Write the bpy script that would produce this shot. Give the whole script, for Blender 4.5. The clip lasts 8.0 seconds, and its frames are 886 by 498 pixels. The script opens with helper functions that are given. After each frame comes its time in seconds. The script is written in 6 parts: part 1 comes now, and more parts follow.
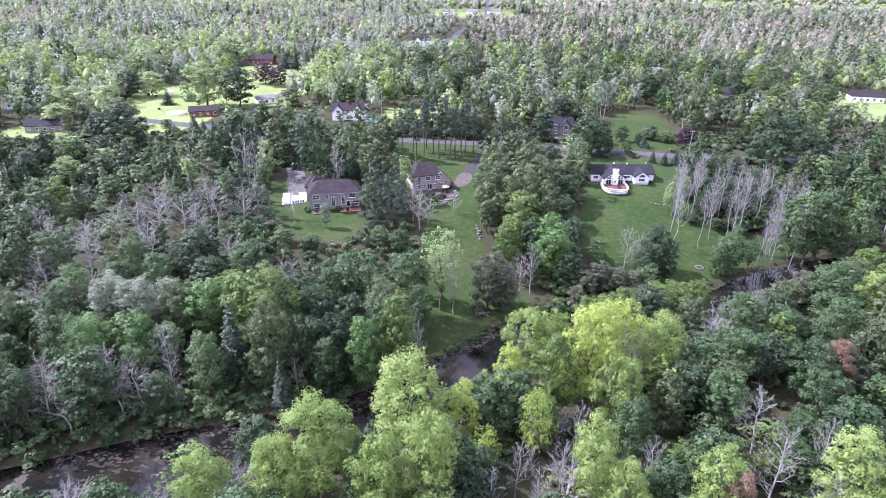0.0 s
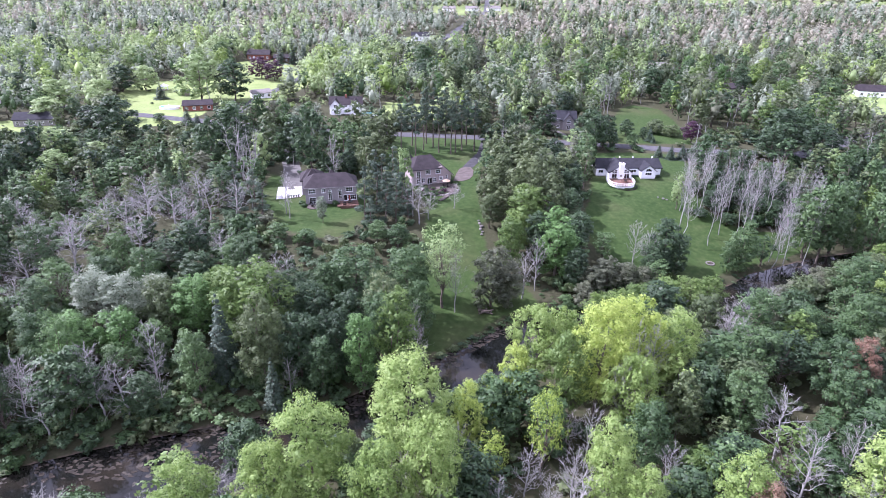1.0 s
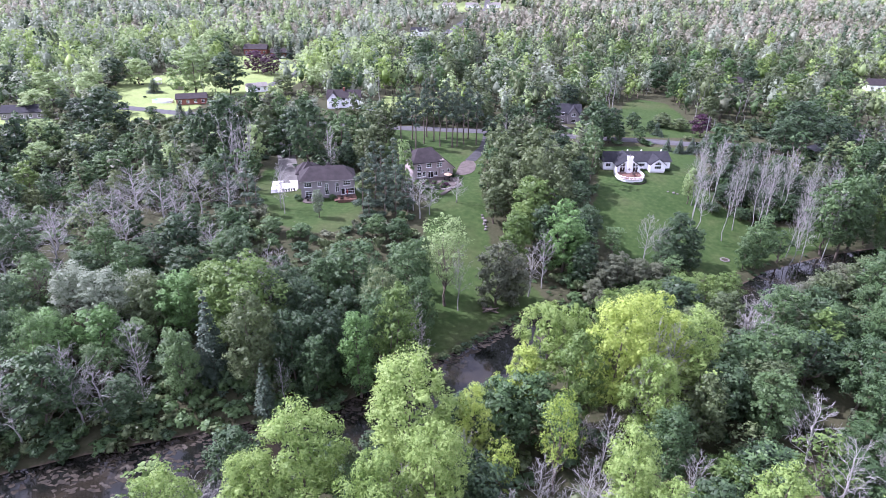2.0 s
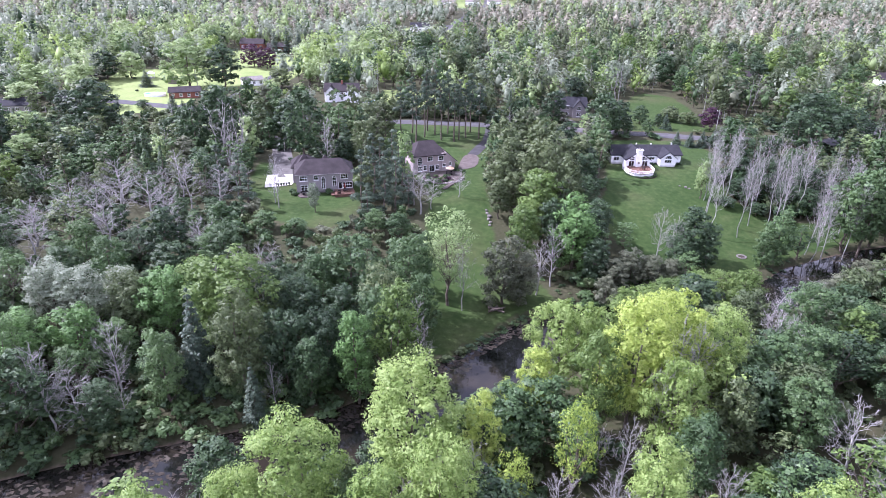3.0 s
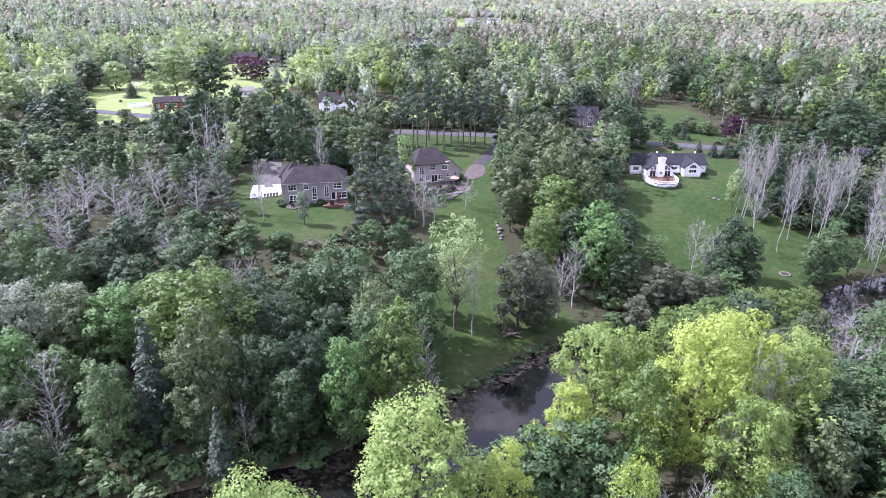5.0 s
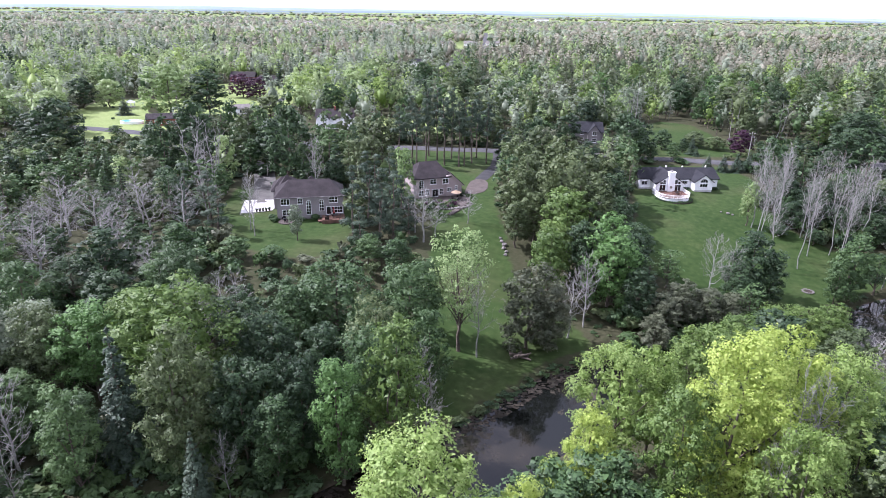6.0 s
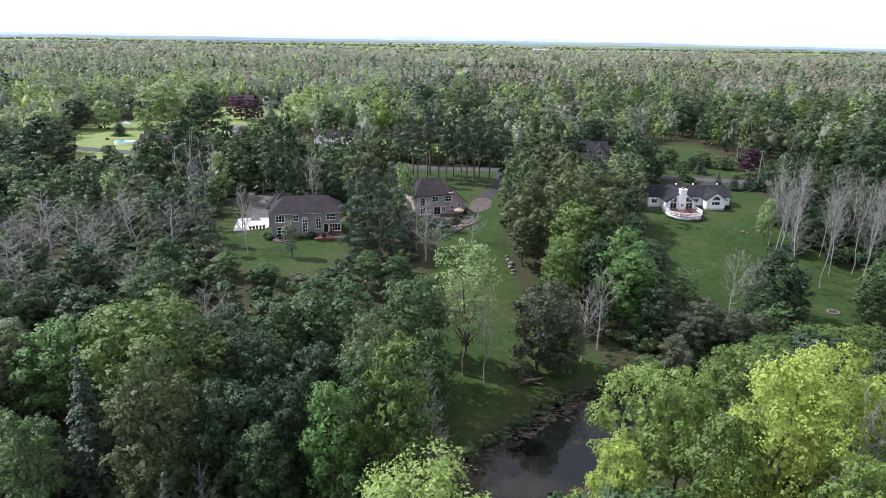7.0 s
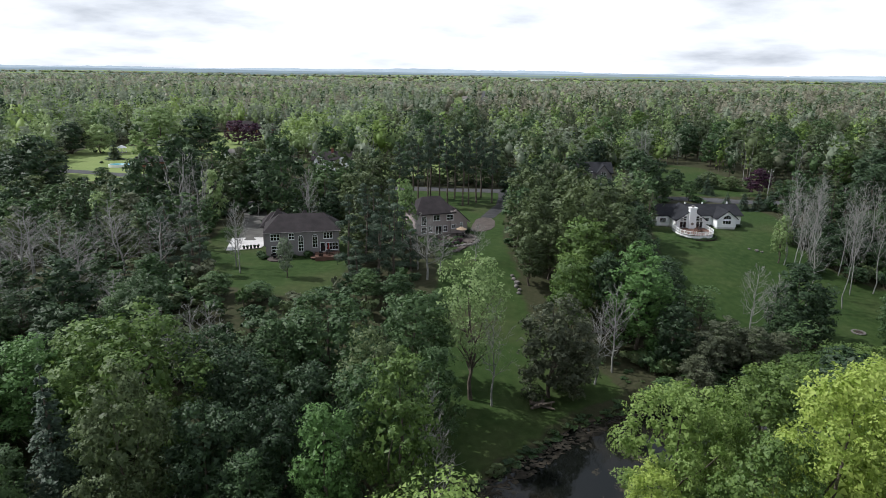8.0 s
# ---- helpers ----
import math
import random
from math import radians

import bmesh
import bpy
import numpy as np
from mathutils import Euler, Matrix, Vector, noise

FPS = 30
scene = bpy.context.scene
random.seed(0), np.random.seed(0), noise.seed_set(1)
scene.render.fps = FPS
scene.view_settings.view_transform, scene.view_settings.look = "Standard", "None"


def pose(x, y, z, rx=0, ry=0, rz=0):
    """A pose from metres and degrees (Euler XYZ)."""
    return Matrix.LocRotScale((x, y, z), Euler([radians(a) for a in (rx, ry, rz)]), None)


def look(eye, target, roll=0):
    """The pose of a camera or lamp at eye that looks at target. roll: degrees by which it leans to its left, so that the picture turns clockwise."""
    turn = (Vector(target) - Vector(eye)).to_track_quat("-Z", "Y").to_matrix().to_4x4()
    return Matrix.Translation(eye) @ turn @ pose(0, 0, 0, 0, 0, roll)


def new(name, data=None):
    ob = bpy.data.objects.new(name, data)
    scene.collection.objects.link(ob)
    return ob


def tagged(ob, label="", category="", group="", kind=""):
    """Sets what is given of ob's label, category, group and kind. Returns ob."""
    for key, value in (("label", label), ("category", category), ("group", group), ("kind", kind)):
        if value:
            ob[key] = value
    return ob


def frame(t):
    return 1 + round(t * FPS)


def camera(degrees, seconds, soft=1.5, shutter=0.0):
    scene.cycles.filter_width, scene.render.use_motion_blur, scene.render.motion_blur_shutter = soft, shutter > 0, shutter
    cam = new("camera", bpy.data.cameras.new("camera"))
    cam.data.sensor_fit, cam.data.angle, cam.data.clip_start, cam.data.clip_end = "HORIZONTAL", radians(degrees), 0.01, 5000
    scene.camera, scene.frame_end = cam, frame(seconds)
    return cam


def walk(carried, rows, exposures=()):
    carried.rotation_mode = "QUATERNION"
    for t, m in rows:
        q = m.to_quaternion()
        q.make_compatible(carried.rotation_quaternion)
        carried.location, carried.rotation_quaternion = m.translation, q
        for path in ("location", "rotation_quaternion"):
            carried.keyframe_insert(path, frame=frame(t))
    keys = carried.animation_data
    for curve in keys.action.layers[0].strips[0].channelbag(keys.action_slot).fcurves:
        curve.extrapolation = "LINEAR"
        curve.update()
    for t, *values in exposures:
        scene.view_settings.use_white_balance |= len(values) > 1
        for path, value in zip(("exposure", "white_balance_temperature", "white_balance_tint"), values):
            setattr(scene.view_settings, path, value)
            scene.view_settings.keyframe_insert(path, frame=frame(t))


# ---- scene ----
cam = camera(69.7, 8.0, soft=0.5)
METRES, EYE, TILT, LEAN, TURN = 70.0, 81.0, -25.5, -0.85, 0.0
ROWS = [
    (0.0, 0.0, 0.0, 0.0, 0.0, 0.0, -0.0),
    (0.5, -0.0051, 0.0517, -0.0101, -0.08, 0.02, 0.01),
    (1.0, -0.0099, 0.1088, -0.02, -0.13, 0.02, 0.03),
    (1.5, -0.0149, 0.1706, -0.0297, -0.16, 0.03, 0.03),
    (3.0, -0.0332, 0.3604, -0.0524, -0.29, 0.04, 0.04),
    (3.5, -0.0398, 0.4287, -0.058, -0.34, 0.16, 0.05),
    (4.0, -0.0469, 0.5001, -0.0622, -0.42, 0.57, 0.05),
    (4.5, -0.053, 0.572, -0.067, -0.43, 1.25, 0.06),
    (6.0, -0.0643, 0.77, -0.0929, -0.56, 4.26, 0.22),
    (6.5, -0.0702, 0.8296, -0.1024, -0.59, 5.46, 0.24),
    (7.0, -0.0763, 0.8845, -0.1127, -0.64, 6.74, 0.28),
    (7.5, -0.0801, 0.9347, -0.1242, -0.63, 8.03, 0.33),
    (8.0, -0.0865, 0.9854, -0.1365, -0.72, 9.46, 0.45),
]
EXPOSURES = [(0.0, 1.36, 5540, 38), (4.7, 1.36, 5560, 37), (6.0, 1.02, 5740, 28), (7.0, 0.48, 5950, 18), (8.0, -0.16, 6150, 10)]
walk(cam, [(t, pose(0, 0, EYE, TILT, LEAN, TURN) @ pose(METRES * x, METRES * y, METRES * z, 90 + pitch, roll, yaw)) for t, x, y, z, yaw, pitch, roll in ROWS], EXPOSURES)

# ---- light: bright broken cloud, soft sun from ahead on the left ----
SUN_TO = Vector((-0.66, 0.16, 0.73)).normalized()
world = bpy.data.worlds.new("world")
scene.world = world
world.use_nodes = True
wn, wl = world.node_tree.nodes, world.node_tree.links
wn.clear()
w_out, w_bg = wn.new("ShaderNodeOutputWorld"), wn.new("ShaderNodeBackground")
sky = wn.new("ShaderNodeTexSky")
sky.sky_type, sky.sun_disc = "NISHITA", False
sky.sun_elevation = math.asin(SUN_TO.z)
sky.sun_rotation = math.atan2(SUN_TO.x, SUN_TO.y)
sky.dust_density, sky.air_density = 2.0, 1.0
geo = wn.new("ShaderNodeTexCoord")
sep = wn.new("ShaderNodeSeparateXYZ")
wl.new(geo.outputs["Generated"], sep.inputs[0])
lift = wn.new("ShaderNodeMath"); lift.operation = "ADD"; lift.inputs[1].default_value = 0.2
wl.new(sep.outputs["Z"], lift.inputs[0])
flat = wn.new("ShaderNodeVectorMath"); flat.operation = "DIVIDE"
both = wn.new("ShaderNodeCombineXYZ")
for k in range(3):
    wl.new(lift.outputs[0], both.inputs[k])
wl.new(geo.outputs["Generated"], flat.inputs[0]); wl.new(both.outputs[0], flat.inputs[1])
cl = wn.new("ShaderNodeTexNoise"); cl.inputs["Scale"].default_value = 0.75; cl.inputs["Detail"].default_value = 8; cl.inputs["Roughness"].default_value = 0.55
wl.new(flat.outputs[0], cl.inputs["Vector"])
cr = wn.new("ShaderNodeValToRGB")
cr.color_ramp.elements[0].position, cr.color_ramp.elements[0].color = 0.46, (21.5, 21.7, 22.0, 1)
cr.color_ramp.elements[1].position, cr.color_ramp.elements[1].color = 0.72, (8.5, 9.0, 9.9, 1)
wl.new(cl.outputs["Fac"], cr.inputs["Fac"])
cm = wn.new("ShaderNodeMix"); cm.data_type = "RGBA"; thick = wn.new("ShaderNodeMapRange")
thick.inputs["From Min"].default_value, thick.inputs["From Max"].default_value, thick.inputs["To Min"].default_value, thick.inputs["To Max"].default_value = 0.10, 0.55, 0.93, 0.42
wl.new(sep.outputs["Z"], thick.inputs["Value"]); wl.new(thick.outputs[0], cm.inputs["Factor"])
wl.new(sky.outputs[0], cm.inputs["A"]); wl.new(cr.outputs[0], cm.inputs["B"])
wl.new(cm.outputs["Result"], w_bg.inputs["Color"])
w_bg.inputs["Strength"].default_value = 0.074
wl.new(w_bg.outputs[0], w_out.inputs["Surface"])

sun = new("sun", bpy.data.lights.new("sun", "SUN"))
sun.data.energy, sun.data.angle, sun.data.color = 5.0, radians(0.7), (1.0, 0.97, 0.92)
sun.matrix_world = look((0, 0, 200), Vector((0, 0, 200)) - SUN_TO)


# ---- materials ----
def material(name, rough=0.8, metal=0.0, spec=0.3):
    m = bpy.data.materials.new(name)
    m.use_nodes = True
    b = m.node_tree.nodes["Principled BSDF"]
    b.inputs["Roughness"].default_value, b.inputs["Metallic"].default_value = rough, metal
    b.inputs["Specular IOR Level"].default_value = spec
    return m, m.node_tree.nodes, m.node_tree.links, b


def mottled(name, a, b, scale=1.0, fine=8.0, rough=0.8, metal=0.0, bump=0.0, dist=0.05, spec=0.3, fine_mix=0.35, wave=0.0, wave_axis="Z"):
    """Two colours mixed by coarse and fine noise in metres, with an object-wise shift and an optional course line."""
    m, n, l, p = material(name, rough, metal, spec)
    tc = n.new("ShaderNodeTexCoord")
    n1, n2 = n.new("ShaderNodeTexNoise"), n.new("ShaderNodeTexNoise")
    n1.inputs["Scale"].default_value, n1.inputs["Detail"].default_value = scale, 5
    n2.inputs["Scale"].default_value, n2.inputs["Detail"].default_value = fine, 3
    l.new(tc.outputs["Object"], n1.inputs["Vector"]); l.new(tc.outputs["Object"], n2.inputs["Vector"])
    mx = n.new("ShaderNodeMix"); mx.inputs["Factor"].default_value = fine_mix
    l.new(n1.outputs["Fac"], mx.inputs["A"]); l.new(n2.outputs["Fac"], mx.inputs["B"])
    r = n.new("ShaderNodeValToRGB")
    r.color_ramp.elements[0].position, r.color_ramp.elements[1].position = 0.36, 0.66
    r.color_ramp.elements[0].color, r.color_ramp.elements[1].color = (*a, 1), (*b, 1)
    l.new(mx.outputs["Result"], r.inputs["Fac"])
    l.new(r.outputs[0], p.inputs["Base Color"])
    height = mx.outputs["Result"]
    if wave:
        w = n.new("ShaderNodeTexWave")
        w.bands_direction, w.wave_profile = wave_axis, "SAW"
        w.inputs["Scale"].default_value = 0.314159 / wave
        l.new(tc.outputs["Object"], w.inputs["Vector"])
        height = w.outputs["Fac"]
    if bump:
        bp = n.new("ShaderNodeBump")
        bp.inputs["Strength"].default_value, bp.inputs["Distance"].default_value = bump, dist
        l.new(height, bp.inputs["Height"]); l.new(bp.outputs[0], p.inputs["Normal"])
    return m


def foliage(name, a, b, c, through_=0.32):
    """Leaves: three greens spread over leaf clumps, trees and patches of wood; a share of the light passes through."""
    m = bpy.data.materials.new(name)
    m.use_nodes = True
    n, l = m.node_tree.nodes, m.node_tree.links
    n.clear()
    g, oi, no = n.new("ShaderNodeNewGeometry"), n.new("ShaderNodeObjectInfo"), n.new("ShaderNodeTexNoise")
    no.inputs["Scale"].default_value, no.inputs["Detail"].default_value = 0.16, 3
    cl = n.new("ShaderNodeTexNoise")
    cl.inputs["Scale"].default_value, cl.inputs["Detail"].default_value = 1.1, 2
    l.new(g.outputs["Position"], cl.inputs["Vector"])
    l.new(g.outputs["Position"], no.inputs["Vector"])
    own = n.new("ShaderNodeAttribute"); own.attribute_name = "shade"
    def maths(op, x, y):
        k = n.new("ShaderNodeMath"); k.operation = op
        for i, v in enumerate((x, y)):
            if isinstance(v, (int, float)):
                k.inputs[i].default_value = v
            else:
                l.new(v, k.inputs[i])
        return k.outputs[0]
    f = maths("ADD", maths("ADD", maths("MULTIPLY", g.outputs["Random Per Island"], 0.38), maths("MULTIPLY", cl.outputs["Fac"], 0.26)), maths("ADD", maths("ADD", maths("MULTIPLY", oi.outputs["Random"], 0.24), maths("MULTIPLY", own.outputs["Fac"], 0.36)), maths("MULTIPLY", no.outputs["Fac"], 0.26)))
    r = n.new("ShaderNodeValToRGB")
    e = r.color_ramp.elements
    e[0].position, e[0].color = 0.26, (*a, 1)
    e[1].position, e[1].color = 0.80, (*c, 1)
    mid = e.new(0.5); mid.color = (*b, 1)
    l.new(f, r.inputs["Fac"])
    d, t, mixs, o = n.new("ShaderNodeBsdfPrincipled"), n.new("ShaderNodeBsdfTranslucent"), n.new("ShaderNodeMixShader"), n.new("ShaderNodeOutputMaterial")
    d.inputs["Roughness"].default_value, d.inputs["Specular IOR Level"].default_value = 0.58, 0.38
    l.new(r.outputs[0], d.inputs["Base Color"]); l.new(r.outputs[0], t.inputs["Color"])
    mixs.inputs[0].default_value = through_
    l.new(d.outputs[0], mixs.inputs[1]); l.new(t.outputs[0], mixs.inputs[2]); l.new(mixs.outputs[0], o.inputs["Surface"])
    return m


# Own greens; sun painted into lime, fresh, bright, cloud shade into dark, mid
LEAF = {
    "dark": foliage("leaves_dark_green", (0.015, 0.033, 0.015), (0.027, 0.056, 0.023), (0.056, 0.100, 0.038), 0.24),
    "mid": foliage("leaves_green", (0.024, 0.053, 0.019), (0.044, 0.089, 0.030), (0.088, 0.150, 0.051), 0.26),
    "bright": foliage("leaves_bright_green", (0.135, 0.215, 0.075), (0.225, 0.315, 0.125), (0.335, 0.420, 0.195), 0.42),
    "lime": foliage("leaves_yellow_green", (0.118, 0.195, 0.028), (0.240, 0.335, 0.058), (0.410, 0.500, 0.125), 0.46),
    "vivid": foliage("leaves_vivid_green", (0.046, 0.105, 0.026), (0.086, 0.175, 0.046), (0.150, 0.265, 0.082)),
    "fresh": foliage("leaves_fresh_green", (0.100, 0.172, 0.036), (0.182, 0.275, 0.066), (0.300, 0.400, 0.125), 0.42),
    "moss": foliage("leaves_moss_green", (0.046, 0.088, 0.018), (0.080, 0.140, 0.031), (0.140, 0.212, 0.052)),
    "olive": foliage("leaves_olive", (0.042, 0.066, 0.026), (0.070, 0.102, 0.039), (0.116, 0.152, 0.060), 0.28),
    # silver and pale: own tones, lightened further to carry the haze of distance
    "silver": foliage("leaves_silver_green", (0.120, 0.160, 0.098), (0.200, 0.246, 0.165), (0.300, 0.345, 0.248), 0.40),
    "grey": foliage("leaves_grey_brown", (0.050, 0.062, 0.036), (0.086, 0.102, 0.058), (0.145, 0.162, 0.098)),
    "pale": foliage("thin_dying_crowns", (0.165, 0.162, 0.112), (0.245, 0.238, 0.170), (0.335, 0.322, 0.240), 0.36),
    "pine": foliage("needles_dark_green", (0.022, 0.042, 0.026), (0.039, 0.068, 0.040), (0.068, 0.103, 0.060), 0.18),
    "purple": foliage("leaves_dark_purple", (0.029, 0.010, 0.028), (0.049, 0.016, 0.038), (0.085, 0.031, 0.054)),
    "rust": foliage("leaves_rusty", (0.078, 0.088, 0.043), (0.143, 0.106, 0.061), (0.221, 0.125, 0.084)),
}
BARK = mottled("bark_grey_brown", (0.055, 0.045, 0.036), (0.15, 0.125, 0.10), 1.2, 9.0, 0.95, bump=0.6)
DEADWOOD = mottled("bare_dead_wood", (0.16, 0.158, 0.146), (0.35, 0.345, 0.325), 0.8, 6.0, 0.9, bump=0.3)
PINEBARK = mottled("bark_pine", (0.070, 0.057, 0.046), (0.160, 0.132, 0.108), 1.0, 7.0, 0.95, bump=0.6)
DRIVE = mottled("dark_asphalt", (0.026, 0.026, 0.028), (0.050, 0.050, 0.053), 0.4, 12.0, 0.9, bump=0.1)
ASPHALT = mottled("asphalt", (0.044, 0.044, 0.047), (0.076, 0.076, 0.080), 0.4, 12.0, 0.9, bump=0.1)
GRAVEL = mottled("gravel", (0.066, 0.063, 0.058), (0.118, 0.114, 0.105), 0.35, 6.0, 0.95, bump=0.2)
CONCRETE = mottled("concrete", (0.42, 0.41, 0.40), (0.56, 0.55, 0.54), 0.5, 5.0, 0.85)
PATIO = mottled("patio_stone", (0.052, 0.043, 0.038), (0.105, 0.087, 0.077), 0.7, 5.0, 0.85, bump=0.2)


# ---- the lie of the land ----
CREEK = np.array([(-400, -60), (-220, 26), (-140, 56), (-85, 79), (-60, 89), (-36, 97.5), (-16, 105), (-2, 116), (8, 125), (20, 136), (32, 142.5), (50, 149), (72, 155), (85, 158.5), (95, 166), (118, 176.5), (160, 190), (240, 215), (420, 250)], float)
CREEK_W = np.array([8, 8, 8, 9.5, 9.5, 9, 8.5, 8.5, 7.5, 7.5, 7.5, 6.5, 6.5, 6.5, 7, 7, 6, 6, 6], float)
WATER_Z = -9.6


def creek_side(x, y):
    """Metres beyond the creek's edge (negative in the water) and whether the place lies on the houses' side."""
    x, y = np.atleast_1d(np.asarray(x, float)), np.atleast_1d(np.asarray(y, float))
    best, north = np.full(x.shape, 1e9), np.zeros(x.shape, bool)
    for a, b, wa, wb in zip(CREEK[:-1], CREEK[1:], CREEK_W[:-1], CREEK_W[1:]):
        d = b - a
        s = np.clip(((x - a[0]) * d[0] + (y - a[1]) * d[1]) / (d @ d), 0, 1)
        q = np.hypot(x - a[0] - s * d[0], y - a[1] - s * d[1]) - (wa + (wb - wa) * s)
        near = q < best
        best = np.where(near, q, best)
        north = np.where(near, d[0] * (y - a[1]) - d[1] * (x - a[0]) > 0, north)
    return best, north


def smooth(v):
    v = np.clip(v, 0, 1)
    return v * v * (3 - 2 * v)


def ripple(x, y, f):
    return np.sin(x * f + 1.3 * np.sin(y * f * 0.7)) * np.cos(y * f * 1.1 + 0.8 * np.sin(x * f * 0.6))


def ground_z(x, y):
    e, north = creek_side(x, y)
    x, y = np.atleast_1d(np.asarray(x, float)), np.atleast_1d(np.asarray(y, float))
    bank = -11.0 + 2.2 * smooth((e + 2.0) / 3.5)
    hill = 8.8 * smooth(e / 61.0 * 0.97 + 0.03) - 0.05
    low = 0.9 * smooth(e / 30.0) + 0.35 * ripple(x, y, 0.11) * smooth(e / 10.0)
    far = smooth((np.hypot(x, y - 150) - 420) / 900.0) * 3.0 * ripple(x, y, 0.0042)
    return bank + np.where(north, hill, low) * (e > 0) + 0.12 * ripple(x, y, 0.23) * smooth(e / 8.0) + far


def gz(x, y):
    return float(ground_z(x, y)[0])


LAWNS = {
    "mid": [(-8, 127.5), (-3.6, 128.2), (2, 130.8), (6.4, 134.6), (12.4, 141.6), (17.8, 146.2), (27, 152), (24, 158), (17, 166), (13.5, 180), (13.8, 196), (13, 216), (17, 246), (20, 284), (-24, 284), (-22, 250), (-16, 236), (-9, 214), (-4, 200), (-5, 182), (-5, 150)],
    "gabled": [(-62, 230), (-60, 205), (-54, 190), (-46, 178), (-32, 173), (-25, 178), (-24, 190), (-24, 206), (-26, 216), (-50, 222)],
    "ranch": [(46, 184), (50, 172), (58, 163), (80, 168), (91, 175), (116, 186), (128, 192), (118, 198), (100, 197), (90, 208), (94, 225), (99, 245), (97, 262), (60, 262), (57, 240), (54, 222), (51, 210), (47, 198)],
    "across": [(76, 276), (116, 276), (112, 292), (116, 316), (116, 342), (104, 352), (94, 340), (84, 316), (72, 296)],
    "orchard": [(-146, 286), (-123, 296), (-116, 318), (-122, 345), (-100, 344), (-84, 356), (-78, 410), (-112, 480), (-150, 478), (-128, 415), (-150, 400), (-184, 398), (-176, 350), (-160, 312)],
    "upper": [(-30, 312), (2, 312), (4, 345), (-30, 350)],
    "west": [(-200, 270), (-172, 280), (-176, 300), (-205, 300)],
    "far_a": [(-30, 575), (20, 585), (25, 640), (-40, 640)],
    "far_b": [(-10, 850), (90, 850), (100, 920), (-20, 920)],
    "far_c": [(370, 690), (560, 700), (580, 740), (370, 735)],
    "east": [(225, 330), (300, 350), (300, 400), (235, 392)],
}


SUNLIT_LAWNS = ("orchard", "upper", "west", "far_a", "far_b", "far_c", "east")  # lawns whose grass is painted paler to look sunlit


def poly_distance(poly, x, y):
    """Signed metres to a polygon's outline, positive inside."""
    p = np.array(poly, float)
    inside, best = np.zeros(x.shape, bool), np.full(x.shape, 1e9)
    for a, b in zip(p, np.roll(p, -1, axis=0)):
        d = b - a
        s = np.clip(((x - a[0]) * d[0] + (y - a[1]) * d[1]) / (d @ d), 0, 1)
        best = np.minimum(best, np.hypot(x - a[0] - s * d[0], y - a[1] - s * d[1]))
        cross = (a[1] > y) != (b[1] > y)
        inside ^= cross & (x < (b[0] - a[0]) * (y - a[1]) / (b[1] - a[1] + 1e-9) + a[0])
    return np.where(inside, best, -best)


def lawn_distance(x, y):
    x, y = np.atleast_1d(np.asarray(x, float)), np.atleast_1d(np.asarray(y, float))
    best = np.full(x.shape, -1e9)
    for poly in LAWNS.values():
        best = np.maximum(best, poly_distance(poly, x, y))
    return best


def mesh_np(name, verts, quads=None, tris=None, mats=(), quad_mat=None, tri_mat=None, smooth_faces=False, normals=None):
    """A mesh from arrays of points, four-sided and three-sided faces."""
    me = bpy.data.meshes.new(name)
    quads = np.zeros((0, 4), int) if quads is None else np.asarray(quads, int)
    tris = np.zeros((0, 3), int) if tris is None else np.asarray(tris, int)
    verts = np.asarray(verts, np.float32)
    me.vertices.add(len(verts)); me.vertices.foreach_set("co", verts.ravel())
    loops = np.concatenate([quads.ravel(), tris.ravel()]).astype(np.int32)
    me.loops.add(len(loops)); me.loops.foreach_set("vertex_index", loops)
    total = np.concatenate([np.full(len(quads), 4), np.full(len(tris), 3)]).astype(np.int32)
    start = np.concatenate([[0], np.cumsum(total)[:-1]]).astype(np.int32)
    me.polygons.add(len(total)); me.polygons.foreach_set("loop_start", start)
    me.polygons.foreach_set("use_smooth", np.full(len(total), smooth_faces))
    for m in mats:
        me.materials.append(m)
    if quad_mat is not None or tri_mat is not None:
        mi = np.concatenate([np.zeros(len(quads), int) if quad_mat is None else quad_mat, np.zeros(len(tris), int) if tri_mat is None else tri_mat])
        me.polygons.foreach_set("material_index", mi.astype(np.int32))
    me.update(calc_edges=True)
    if normals is not None and len(normals):
        at = me.attributes.new("custom_normal", "FLOAT_VECTOR", "POINT")
        at.data.foreach_set("vector", np.asarray(normals, np.float32).ravel())
    return me


def part(name, bm, mat, parent=None, label=""):
    me = bpy.data.meshes.new(name)
    bm.to_mesh(me); bm.free()
    if mat is not None:
        me.materials.append(mat)
    ob = new(name, me)
    ob.parent = parent
    return tagged(ob, label=label)


